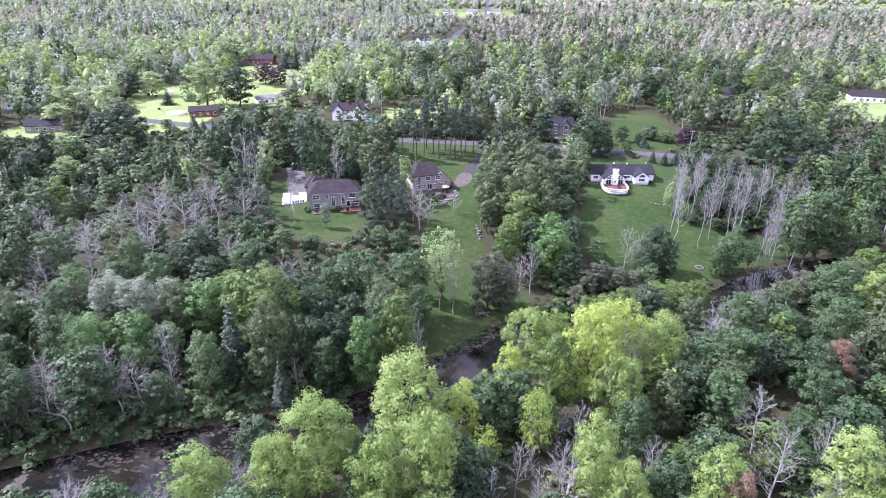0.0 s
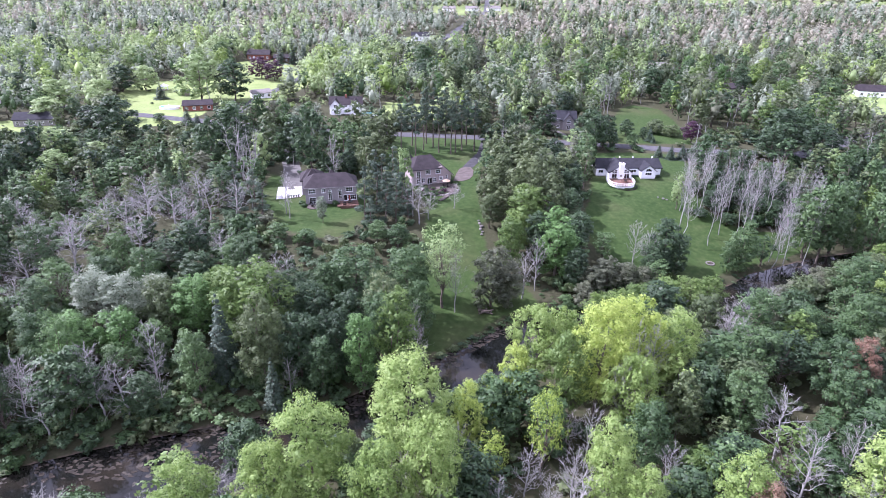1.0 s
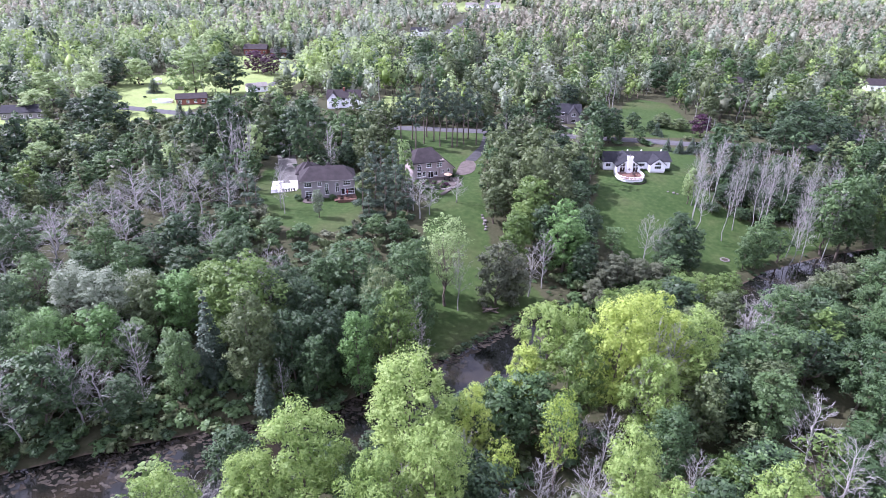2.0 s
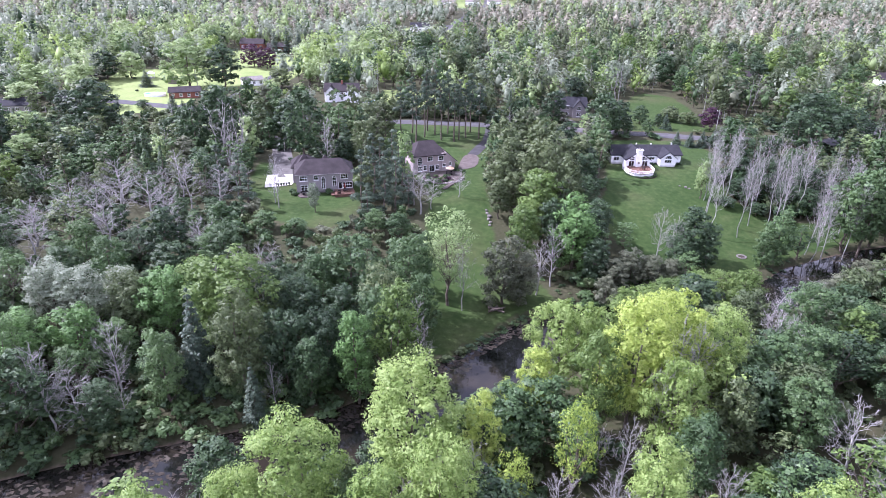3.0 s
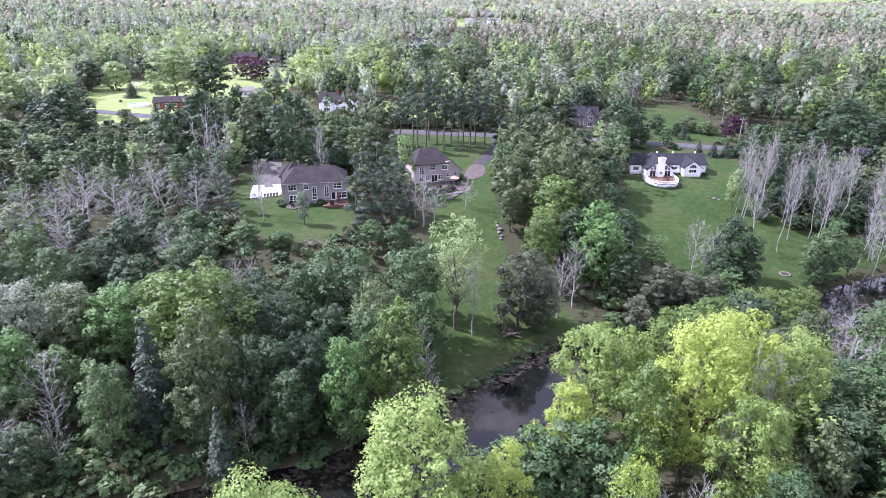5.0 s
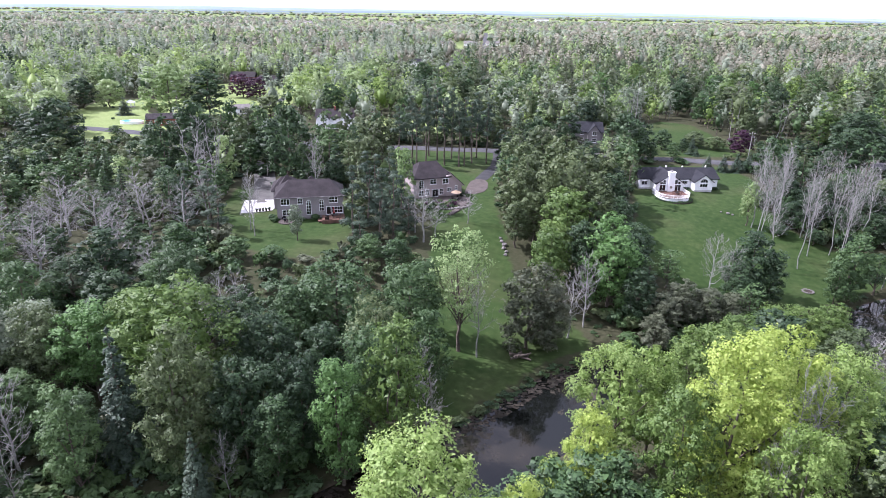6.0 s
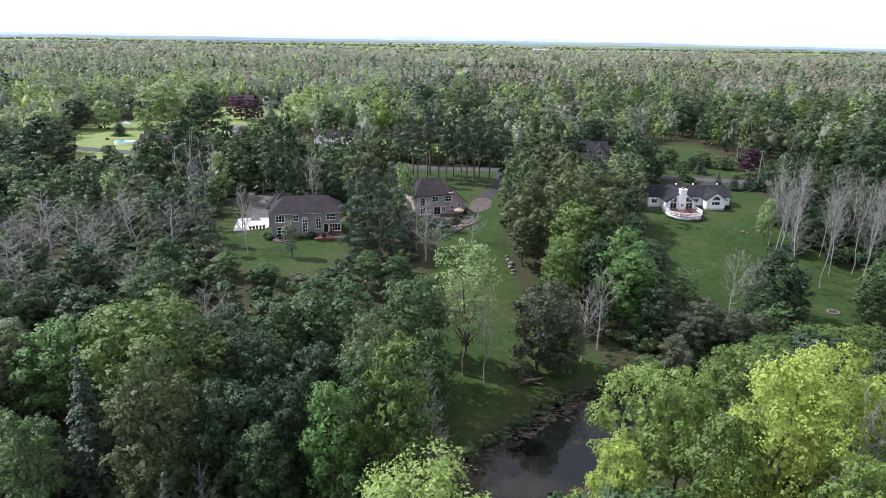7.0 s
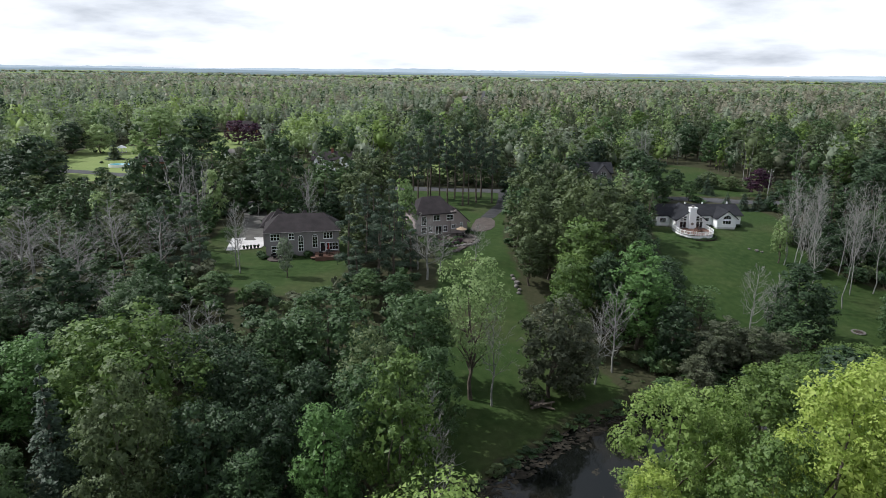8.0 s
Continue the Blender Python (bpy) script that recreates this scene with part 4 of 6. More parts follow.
trees("oak_m", "dark", [(-47, 231, 24, 6.6), (-40, 226, 8, 4), (-33, 228, 9, 4), (-56, 250, 17, 6), (-77, 238, 23, 7.5), (-84, 232, 20, 6)], "behind the grey house")
trees("dead", "", [(-92, 168, 14, 6), (-84, 175, 15, 6), (-77, 177, 15, 6), (-72, 172, 13, 5), (-98, 160, 13, 6), (-92, 150, 12, 5.5), (-104, 157, 12, 6), (-64, 160, 11, 4.6), (-100, 143, 11, 5.5), (-80, 160, 12, 5.5), (-88, 185, 15, 6), (-70, 186, 14, 5)], "in the grey leafless grove")
trees("forked", "", [(-74, 227, 20.5, 6), (-67, 224, 20, 5), (-70, 222, 16, 4)], "rising above the woods")
PINES = [(-7, 262, 24), (-3, 266, 25), (-0.5, 258, 23), (2, 268, 25), (4.3, 256.7, 22), (6.2, 259, 23), (-6, 272, 24), (11, 270, 23), (-12, 268, 22), (9, 262, 21), (-16, 258, 20), (-10, 254, 20), (14, 262, 21)]
for px_, py_, pt_ in PINES:
    tree("pine", px_, py_, pt_, 3.6, "pine", "on the front lawn", group="tall pines")
trees("oak_m", "olive", [(-28, 252, 17, 5), (-24, 238, 14, 4.5), (-27, 228, 15, 4), (-22, 262, 16, 5)], "behind the houses")

# across the road and upper gardens
AR = "across the road"
trees("garden", "dark", [(62, 266, 17, 7), (70, 273, 13, 4.6), (47, 290, 13, 5)], AR)
trees("garden", "purple", [(110, 279, 9.5, 4.4)], AR)
trees("garden", "dark", [(84, 289, 7.5, 3.4), (90, 283, 5.5, 1.9), (75, 284, 6, 3)], AR)
trees("garden", "olive", [(105, 289, 5, 4), (98, 294, 5, 4), (101, 300, 5, 3.5)], AR)
trees("spruce", "pine", [(89, 257, 5.6, 2.1), (93, 254, 6.2, 2.4), (97.5, 254, 6.8, 2.5), (102, 255, 6.8, 2.5)], "in a row beside the road", "row of spruces")
trees("spruce", "pine", [(92, 280, 7.5, 2.2), (93, 277.5, 3.6, 1.4)], AR)
trees("ash_m", "mid", [(81, 268, 7, 2.6), (73, 268, 6, 2.4)], "beside the road")
UL = "in the upper garden"
trees("garden", "dark", [(-110, 348, 21, 9), (-218, 338, 15, 9), (-178, 366, 15, 8), (-133, 264, 20, 8.5), (-155, 286, 11, 6)], UL)
# the bright tone also paints sunshine on these upper garden crowns
trees("garden", "bright", [(-127, 346, 24, 10.5), (-188, 322, 15, 9), (-182, 300, 11, 7), (-147, 244, 12, 7), (-136, 222, 10, 6), (-176, 336, 13, 8), (-191, 422, 17, 10), (-159, 478, 17, 10), (-166, 370, 14, 7)], UL)
trees("garden", "olive", [(-154, 302, 13, 8)], UL)
trees("garden", "purple", [(-112, 412, 13, 6.5), (-102, 404, 12, 6)], UL)
trees("garden", "bright", [(-78, 405, 15, 9), (-130, 240, 8, 5), (-49, 402, 17, 9)], UL)
trees("spruce", "pine", [(-150, 350, 9, 4), (-112, 466, 18, 4), (-104, 468, 18, 4), (-96, 466, 15, 4), (-118, 300, 8, 3), (-112, 296, 6, 2.4), (-106, 292, 7, 2.6)], UL)
trees("garden", "mid", [(-132, 302, 4, 3)], UL)
trees("garden", "olive", [(-82, 350, 10, 6)], UL)

ROADS = [
    ([(-420, 380), (-200, 330), (-100, 300), (-40, 287), (0, 284), (40, 279), (70, 273), (100, 267), (150, 262), (215, 305), (300, 330), (520, 380)], 7.0),
    ([(-99, 300), (-100, 351), (-88, 410), (-95, 520)], 5.0),
    ([(0, 600), (60, 900), (90, 1300)], 8.0),
]
HOUSES = [(-36, 204, 14), (-3, 222, 13), (70, 232, 15), (-48, 325, 12), (56, 298, 10), (-183, 292, 12), (-139, 357, 5), (-131, 480, 10), (28, 890, 30), (-18, 595, 12), (149, 462, 10), (255, 384, 12), (173, 388, 10), (-54, 212, 9), (-58, 230, 7), (9, 236, 8), (-97, 352, 8), (-122, 330, 6)]

# ---- woods beyond counting ----
def clear_of(x, y, slack=1.0):
    """Where woods may stand: off lawns, roads, houses and water."""
    ok = (creek_side(x, y)[0] > slack) & (lawn_distance(x, y) < -0.8)
    for pts, w in ROADS:
        for a, b in zip(np.array(pts[:-1], float), np.array(pts[1:], float)):
            d = b - a
            s = np.clip(((x - a[0]) * d[0] + (y - a[1]) * d[1]) / (d @ d), 0, 1)
            ok &= np.hypot(x - a[0] - s * d[0], y - a[1] - s * d[1]) > w * 0.5 + 2.0
    for hx, hy_, hr in HOUSES:
        ok &= np.hypot(x - hx, y - hy_) > hr
    return ok


def jittered(x0, x1, y0, y1, step, rng):
    gx, gy = np.meshgrid(np.arange(x0, x1, step), np.arange(y0, y1, step))
    x = gx.ravel() + rng.uniform(-0.48, 0.48, gx.size) * step
    y = gy.ravel() + rng.uniform(-0.48, 0.48, gx.size) * step
    return x, y


def patch_noise(x, y, f, s):
    return 0.5 + 0.5 * np.sin(x * f + s + 1.7 * np.sin(y * f * 0.8 + s * 2)) * np.cos(y * f * 0.9 + 1.4 * np.sin(x * f * 0.7 + s))


def wood(name, label, x, y, top, r, kinds, tones, rng, bare=0.0, bare_kind="snag", patchy=0.95, drift_=0.05, swell=0.0):
    """Many trees as one mesh; tones: names with shares that drift over the land."""
    names = list(tones)
    if not kinds[0].startswith("bush"):
        r = np.clip(r, 0.15 * np.asarray(top), (0.26 if kinds[0] != "dot" else 2.0) * np.asarray(top) + 0.9)
    mats = [BARK, DEADWOOD] + [LEAF[t] for t in names]
    share = np.array([tones[t] for t in names])
    V, N, Q, T, QM, TM, SH, nv = [], [], [], [], [], [], [], 0
    z = ground_z(x, y)
    drift = np.stack([share[i] * (1 - patchy + patchy * 2.2 * patch_noise(x, y, drift_, 3.1 * i + 1) ** 3) for i in range(len(names))], 1)
    drift /= drift.sum(1)[:, None]
    pick = (rng.uniform(size=(len(x), 1)) > np.cumsum(drift, 1)).sum(1).clip(0, len(names) - 1)
    dead = rng.uniform(size=len(x)) < np.asarray(bare) * (1.0 if np.ndim(bare) else 2 * patch_noise(x, y, 0.028, 0.4))
    clump = 0.6 * patch_noise(x, y, 0.047, 2.2) + 0.4 * patch_noise(x, y, 0.11, 5.1)
    if swell:
        top = np.asarray(top) * (1 - swell + 2 * swell * (0.55 * patch_noise(x, y, 0.036, 7.7) + 0.45 * patch_noise(x, y, 0.09, 1.9)))
    for i in range(len(x)):
        kk = bare_kind if dead[i] else kinds[int(rng.integers(len(kinds)))]
        s = KIND[kk][int(rng.integers(len(KIND[kk])))]
        a = rng.uniform(0, 6.28)
        sr, sz = r[i] / 4.2, top[i] / 20.0
        if kk.startswith("bush"):
            sr, sz = r[i] / 2.2, top[i] / 3.6
        m = np.array([[np.cos(a) * sr, -np.sin(a) * sr, 0], [np.sin(a) * sr, np.cos(a) * sr, 0], [0, 0, sz]])
        o = np.array([x[i], y[i], z[i]])
        own = 1.5 * (clump[i] - 0.42) + rng.uniform(-0.22, 0.22)
        for v, nn, q, t, mi in ((s.wv, s.wn, s.wq, np.zeros((0, 3), int), 1 if dead[i] else 0), (s.lv, s.ln, s.lq, s.lt, 2 + pick[i])):
            if len(v):
                V.append(v @ m.T + o); N.append(nn @ np.linalg.inv(m)); SH.append(np.full(len(v), own)); Q.append(q + nv); T.append(t + nv); nv += len(v)
                QM.append(np.full(len(q), mi)); TM.append(np.full(len(t), mi))
    N = np.concatenate(N)
    N /= np.linalg.norm(N, axis=1)[:, None] + 1e-9
    me = mesh_np(name, np.concatenate(V), np.concatenate(Q), np.concatenate(T), mats, np.concatenate(QM), np.concatenate(TM), smooth_faces=True, normals=N)
    at = me.attributes.new("shade", "FLOAT", "POINT")
    at.data.foreach_set("value", np.concatenate(SH).astype(np.float32))
    return tagged(new(name, me), label, "woods", kind="stuff")


def free_of_taken(x, y, k=0.75):
    ok = np.ones(len(x), bool)
    for tx, ty, tr in TAKEN:
        ok &= np.hypot(x - tx, y - ty) > tr * k + 1.6
    return ok


RW = np.random.default_rng(21)
TAKEN += [(28, 160, 7.0), (33, 160, 6.0), (19, 128, 7.0), (17, 120, 6.0)]  # open water's edge
TAKEN += [(-45, 311, 9.0), (-43, 298, 8.0), (-41, 286, 7.0)]  # open garden before the white house
# stretches of young growth and hedges, (x0, x1, y0, y1)
YOUNG = [(-170, -96, 252, 300), (-112, -58, 300, 352), (-62, -24, 286, 320), (36, 62, 252, 300), (94, 142, 238, 300), (-210, -165, 245, 286), (-30, 10, 300, 330), (-62, -46, 226, 262), (215, 300, 300, 360), (-40, 30, 540, 590), (-40, 160, 780, 860), (120, 175, 420, 460), (160, 190, 350, 386)]


def young(x, y, top, r):
    low = np.zeros(len(x), bool)
    for x0, x1, y0, y1 in YOUNG:
        low |= (x > x0) & (x < x1) & (y > y0) & (y < y1)
    top = np.where((x > -140) & (x < -70) & (y < 256), np.minimum(top, 10.5), top)
    return np.where(low, RW.uniform(2.5, 6.0, len(x)), top), np.where(low, np.minimum(r, 3.4), r)



def field(x0, x1, y0, y1, step, fan=0.76, south=None):
    x, y = jittered(x0, x1, y0, y1, step, RW)
    ok = clear_of(x, y) & (np.abs(x) < 24 + fan * y)
    if south is not None:
        ok &= creek_side(x, y)[1] != south
    ok &= free_of_taken(x, y)
    return x[ok], y[ok]


# trees and undergrowth of the near bank
x, y = field(-90, 150, 66, 185, 7.8, south=True)
n_ = len(x)
wood("near_woods", "mixed green and leafless trees crowding the near bank", x, y, RW.uniform(8, 15.5, n_), RW.uniform(3.4, 6.2, n_), ["oak_n", "oak_n", "ash_n", "thin_m"], {"mid": 4, "dark": 3, "olive": 2, "moss": 1.5, "fresh": 1.0}, RW, np.full(n_, 0.13), "dead", 0.5)
x, y = field(-90, 150, 66, 185, 5.0, south=True)
n_ = len(x)
wood("near_undergrowth", "dense low green shrubs under the trees", x, y, RW.uniform(1.5, 4.5, n_), RW.uniform(1.8, 3.2, n_), ["bush_m"], {"dark": 3, "olive": 3, "grey": 1}, RW)
# the far bank up to the houses; low scrub before the grey house's lawn
x, y = field(-165, 165, 80, 204, 7.4, south=False)
scrub = (x > -50) & (x < -6) & (y > 147) & (y < 190)
x, y = x[~scrub], y[~scrub]
n_ = len(x)
east_ = x > 12
tops_ = np.where(east_, np.where((x > 35) & (y < 196), RW.uniform(-2, 6, n_), RW.uniform(3, 16, n_)), RW.uniform(2.5, 14.5, n_)) - np.where((creek_side(x, y)[0] < 9), 4.0, 0.0)
grove = 0.09 + 0.40 * np.exp(-((x + 88) / 22) ** 2 - ((y - 178) / 24) ** 2) + 0.3 * np.exp(-((x + 80) / 16) ** 2 - ((y - 108) / 16) ** 2)
heights_ = np.maximum(tops_ - ground_z(x, y), 7.0)
radii_ = RW.uniform(3.2, 6.2, n_)
near_ = (y < 152) & (x < 10)
for side_, kinds_ in ((near_, ["oak_c", "oak_n", "ash_c", "ash_c", "thin"]), (~near_, ["oak_m", "ash_m", "pine_m", "ash_m", "pine_m", "thin_m"])):
    wood("bank_woods", "dense mixed woods with grey leafless trees above the creek", x[side_], y[side_], heights_[side_], radii_[side_], kinds_, {"dark": 5, "mid": 3, **({"olive": 1.0} if kinds_[0] == "oak_c" else {"olive": 2.0, "moss": 0.5, "silver": 0.15})}, RW, grove[side_], "dead", 0.5)
x, y = jittered(-52, -5, 146, 192, 4.2, RW)
ok_ = clear_of(x, y) & free_of_taken(x, y, 0.4)
x, y = x[ok_], y[ok_]
n_ = len(x)
wood("scrub", "low mixed scrub and brambles before the lawn", x, y, RW.uniform(1.5, 5.0, n_), RW.uniform(1.6, 2.8, n_), ["bush_m"], {"dark": 3, "mid": 2, "olive": 3, "grey": 1}, RW)
x, y = field(-170, -50, 118, 206, 4.3, south=False)
n_ = len(x)
wood("grove_undergrowth", "low green scrub under the leafless grove", x, y, RW.uniform(1.5, 5.0, n_), RW.uniform(2.0, 3.6, n_), ["bush_m"], {"dark": 3, "mid": 2, "olive": 2, "grey": 1}, RW)
x, y = jittered(-130, 140, 70, 185, 2.9, RW)
ok_ = clear_of(x, y, -0.9) & creek_side(x, y)[1] & (creek_side(x, y)[0] < 14)
xr_, yr_ = jittered(-12, 34, 122, 158, 0.85, RW)
rim_ = creek_side(xr_, yr_)
rim_ = rim_[1] & (rim_[0] > -0.5) & (rim_[0] < 0.9)
x, y = np.concatenate([x[ok_], xr_[rim_]]), np.concatenate([y[ok_], yr_[rim_]])
n_ = len(x)
wood("bank_undergrowth", "dense green shrubs along the creek bank", x, y, np.where(lawn_distance(x, y) > -6, RW.uniform(0.3, 0.8, n_), RW.uniform(1.5, 4.2, n_)), np.where(lawn_distance(x, y) > -6, RW.uniform(0.5, 1.2, n_), RW.uniform(1.7, 3.0, n_)), ["bush_m"], {"dark": 3, "mid": 2, "olive": 2}, RW)
x, y = jittered(-95, -4, 100, 150, 3.9, RW)
ok_ = clear_of(x, y) & creek_side(x, y)[1] & (creek_side(x, y)[0] > 9) & free_of_taken(x, y, 0.2)
x, y = x[ok_], y[ok_]
n_ = len(x)
wood("bank_saplings", "dense saplings and shrubs under the bank trees", x, y, RW.uniform(2.0, 6.5, n_), RW.uniform(1.7, 3.0, n_), ["bush_m"], {"dark": 4, "mid": 2, "olive": 2, "grey": 0.6}, RW)
x, y = jittered(-190, 190, 206, 300, 5.0, RW)
ok_ = clear_of(x, y) & free_of_taken(x, y, 0.1)
x, y = x[ok_], y[ok_]
n_ = len(x)
wood("garden_undergrowth", "low green shrubs and brambles under the garden woods", x, y, RW.uniform(1.2, 4.0, n_), RW.uniform(1.8, 3.2, n_), ["bush_f"], {"dark": 3, "mid": 3, "olive": 3}, RW)
x, y = jittered(82, 132, 199, 228, 3.0, RW)
ok_ = clear_of(x, y)
x, y = x[ok_], y[ok_]
n_ = len(x)
wood("poplar_undergrowth", "dense dark green brush behind the dead poplars", x, y, RW.uniform(2.5, 6.0, n_), RW.uniform(1.8, 3.0, n_), ["bush_m"], {"dark": 4, "mid": 2, "olive": 1}, RW)
# round and behind the houses
x, y = field(-260, 260, 204, 300, 7.2)
n_ = len(x)
wood("garden_woods", "mixed leafy woods round the houses and gardens", x, y, *young(x, y, RW.uniform(9, 17.5, n_), RW.uniform(2.6, 4.6, n_)), ["oak_f", "oak_f", "ash_f", "ash_f", "thin_f", "pine_m", "spruce_f"], {"dark": 4, "mid": 4, "olive": 3.5, "grey": 0.5, "silver": 0.4, "bright": 0.5}, RW, 0.07 + 0.75 * np.exp(-((x - 104) / 20) ** 2 - ((y - 219) / 15) ** 2), "dead_f")
crowns_ = []
for k in range(520):
    bx, by, br = float(RW.uniform(-230, 240)), float(RW.uniform(292, 460)), float(RW.uniform(3.8, 6.2))
    if abs(bx) > 0.62 * by or lawn_distance(bx, by)[0] > -br - 1 or (-150 < bx < -60 and by < 400) or not clear_of(np.array([bx]), np.array([by]))[0] or any(math.hypot(bx - tx, by - ty) < br + tr + 2.0 for tx, ty, tr in TAKEN):
        continue
    TAKEN.append((bx, by, br * 0.9))
    crowns_.append((bx, by, br * float(RW.uniform(2.5, 3.2)), br))
crowns_ = np.array(crowns_[:88])
# the western crowns take light tones that stand for sunshine
for west_, tones_ in ((crowns_[:, 0] < -30, {"bright": 3, "fresh": 2, "mid": 1, "dark": 0.8}), (crowns_[:, 0] >= -30, {"olive": 3, "mid": 2, "moss": 2, "dark": 1.2, "vivid": 0.8, "silver": 0.6})):
    c_ = crowns_[west_]
    wood("middle_crowns", "broad rounded leafy trees standing out above the woods", c_[:, 0], c_[:, 1], c_[:, 2], c_[:, 3] * 0.84, ["garden"], tones_, RW, patchy=0.3)
x, y = field(-420, 420, 300, 520, 7.6)
n_ = len(x)
big_ = RW.uniform(0, 1, n_) ** 1.6
tm_, rm_ = young(x, y, 10.5 + 8 * big_ + RW.uniform(-2, 2.5, n_), 2.7 + 2.0 * big_ + RW.uniform(-0.4, 0.8, n_))
# bright shares in the west paint sunshine, silver shares paint haze
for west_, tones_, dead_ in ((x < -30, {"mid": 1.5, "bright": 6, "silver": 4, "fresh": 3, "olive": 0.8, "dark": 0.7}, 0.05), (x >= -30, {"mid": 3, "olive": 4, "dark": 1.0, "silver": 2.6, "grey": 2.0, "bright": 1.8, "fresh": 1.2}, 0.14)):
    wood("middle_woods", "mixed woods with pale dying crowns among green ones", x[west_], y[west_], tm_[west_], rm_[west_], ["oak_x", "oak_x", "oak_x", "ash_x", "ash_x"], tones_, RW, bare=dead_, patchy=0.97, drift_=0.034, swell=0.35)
x, y = field(-760, 760, 520, 950, 10.0)
n_ = len(x)
big_ = RW.uniform(0, 1, n_) ** 1.5
tm_, rm_ = young(x, y, 10 + 8 * big_, 2.9 + 2.0 * big_)
# silver and pale shares raised so that colour stands in for haze
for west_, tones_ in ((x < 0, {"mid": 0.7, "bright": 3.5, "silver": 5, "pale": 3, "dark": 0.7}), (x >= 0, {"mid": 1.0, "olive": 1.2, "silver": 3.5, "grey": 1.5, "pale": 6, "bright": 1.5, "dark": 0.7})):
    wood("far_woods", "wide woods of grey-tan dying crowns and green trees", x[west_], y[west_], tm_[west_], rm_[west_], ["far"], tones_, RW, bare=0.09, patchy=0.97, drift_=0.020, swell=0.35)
x, y = field(-1400, 1400, 950, 1700, 15)
x2, y2 = field(-2100, 2100, 1700, 2600, 34)
x, y = np.concatenate([x, x2]), np.concatenate([y, y2])
belt_ = 0.5 + 0.5 * np.sin(y * 0.021 + 1.5 * np.sin(x * 0.0021 + 0.6)) * np.cos(x * 0.0032 + 0.004 * y)
ok_ = np.where(y < 1700, (belt_ > 0.30) | (RW.uniform(size=len(x)) < 0.3), belt_ > 0.52)
x, y = x[ok_], y[ok_]
n_ = len(x)
# light tones here are haze painted into the leaves
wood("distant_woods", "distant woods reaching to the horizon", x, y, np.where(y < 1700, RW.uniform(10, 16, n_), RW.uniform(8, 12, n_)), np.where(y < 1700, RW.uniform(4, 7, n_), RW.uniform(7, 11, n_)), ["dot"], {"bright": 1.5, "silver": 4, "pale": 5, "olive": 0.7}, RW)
for pts, w_ in ROADS:
    ribbon("road", pts, w_, ASPHALT, 0.06, "grey asphalt country road with worn surface", "road", 4.0)


def ridges():
    """Long low wooded rises far out, haze painted into colours that pale with distance."""
    rng = np.random.default_rng(3)
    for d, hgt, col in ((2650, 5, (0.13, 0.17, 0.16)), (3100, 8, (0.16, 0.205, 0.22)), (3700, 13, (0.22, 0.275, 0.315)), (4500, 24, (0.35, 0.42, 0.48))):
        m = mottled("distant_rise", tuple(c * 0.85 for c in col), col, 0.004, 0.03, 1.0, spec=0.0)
        a = np.linspace(-0.95, 0.95, 220)
        top = hgt * (0.75 + 0.2 * np.sin(a * 9 + d) + 0.12 * np.sin(a * 31 + 2 * d) + 0.05 * rng.normal(size=len(a)))
        x, y = d * np.sin(a), d * np.cos(a)
        front = np.stack([x * 0.985, y * 0.985, np.full(len(a), -12.0)], 1)
        crest = np.stack([x, y, top], 1)
        back = np.stack([x * 1.03, y * 1.03, np.full(len(a), -12.0)], 1)
        k = len(a); i = np.arange(k - 1)
        q = np.concatenate([np.stack([i, i + 1, k + i + 1, k + i], 1), np.stack([k + i, k + i + 1, 2 * k + i + 1, 2 * k + i], 1)])
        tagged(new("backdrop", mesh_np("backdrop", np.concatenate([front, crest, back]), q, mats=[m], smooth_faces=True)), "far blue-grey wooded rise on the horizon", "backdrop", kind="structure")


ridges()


# ---- houses ----
SHINGLE_BROWN = mottled("shingles_brown_grey", (0.016, 0.013, 0.0145), (0.034, 0.028, 0.030), 0.5, 9.0, 0.9, bump=0.5, dist=0.03, wave=0.2)
SHINGLE_DARK = mottled("shingles_charcoal", (0.010, 0.0105, 0.014), (0.023, 0.024, 0.029), 0.5, 9.0, 0.9, bump=0.5, dist=0.03, wave=0.2)
SIDING_GREY = mottled("siding_taupe_grey", (0.20, 0.185, 0.185), (0.25, 0.235, 0.235), 0.3, 4.0, 0.75, bump=0.6, dist=0.02, wave=0.2)
STUCCO = mottled("walls_pinkish_beige", (0.30, 0.255, 0.245), (0.36, 0.31, 0.30), 0.3, 6.0, 0.85, bump=0.2)
WHITE_WALL = mottled("siding_white", (0.80, 0.81, 0.82), (0.88, 0.88, 0.885), 0.3, 4.0, 0.6, bump=0.5, dist=0.02, wave=0.2)
WHITE_TRIM = mottled("trim_white", (0.80, 0.80, 0.80), (0.88, 0.88, 0.88), 1.0, 9.0, 0.5)
BRICK_RED = mottled("brick_red", (0.16, 0.06, 0.045), (0.26, 0.11, 0.08), 1.0, 9.0, 0.9, bump=0.4)
DECK_RED = mottled("deck_boards_red_brown", (0.085, 0.048, 0.036), (0.15, 0.082, 0.060), 0.8, 9.0, 0.7, bump=0.3, wave=0.14, wave_axis="X")
STONE = mottled("stone_grey", (0.10, 0.094, 0.088), (0.22, 0.205, 0.19), 1.5, 9.0, 0.9, bump=0.5)
MULCH = mottled("mulch_dark", (0.020, 0.015, 0.012), (0.05, 0.038, 0.03), 1.5, 9.0, 0.95, bump=0.5)
DARK_METAL = mottled("dark_metal", (0.015, 0.015, 0.016), (0.03, 0.03, 0.032), 2.0, 9.0, 0.45, 0.6)
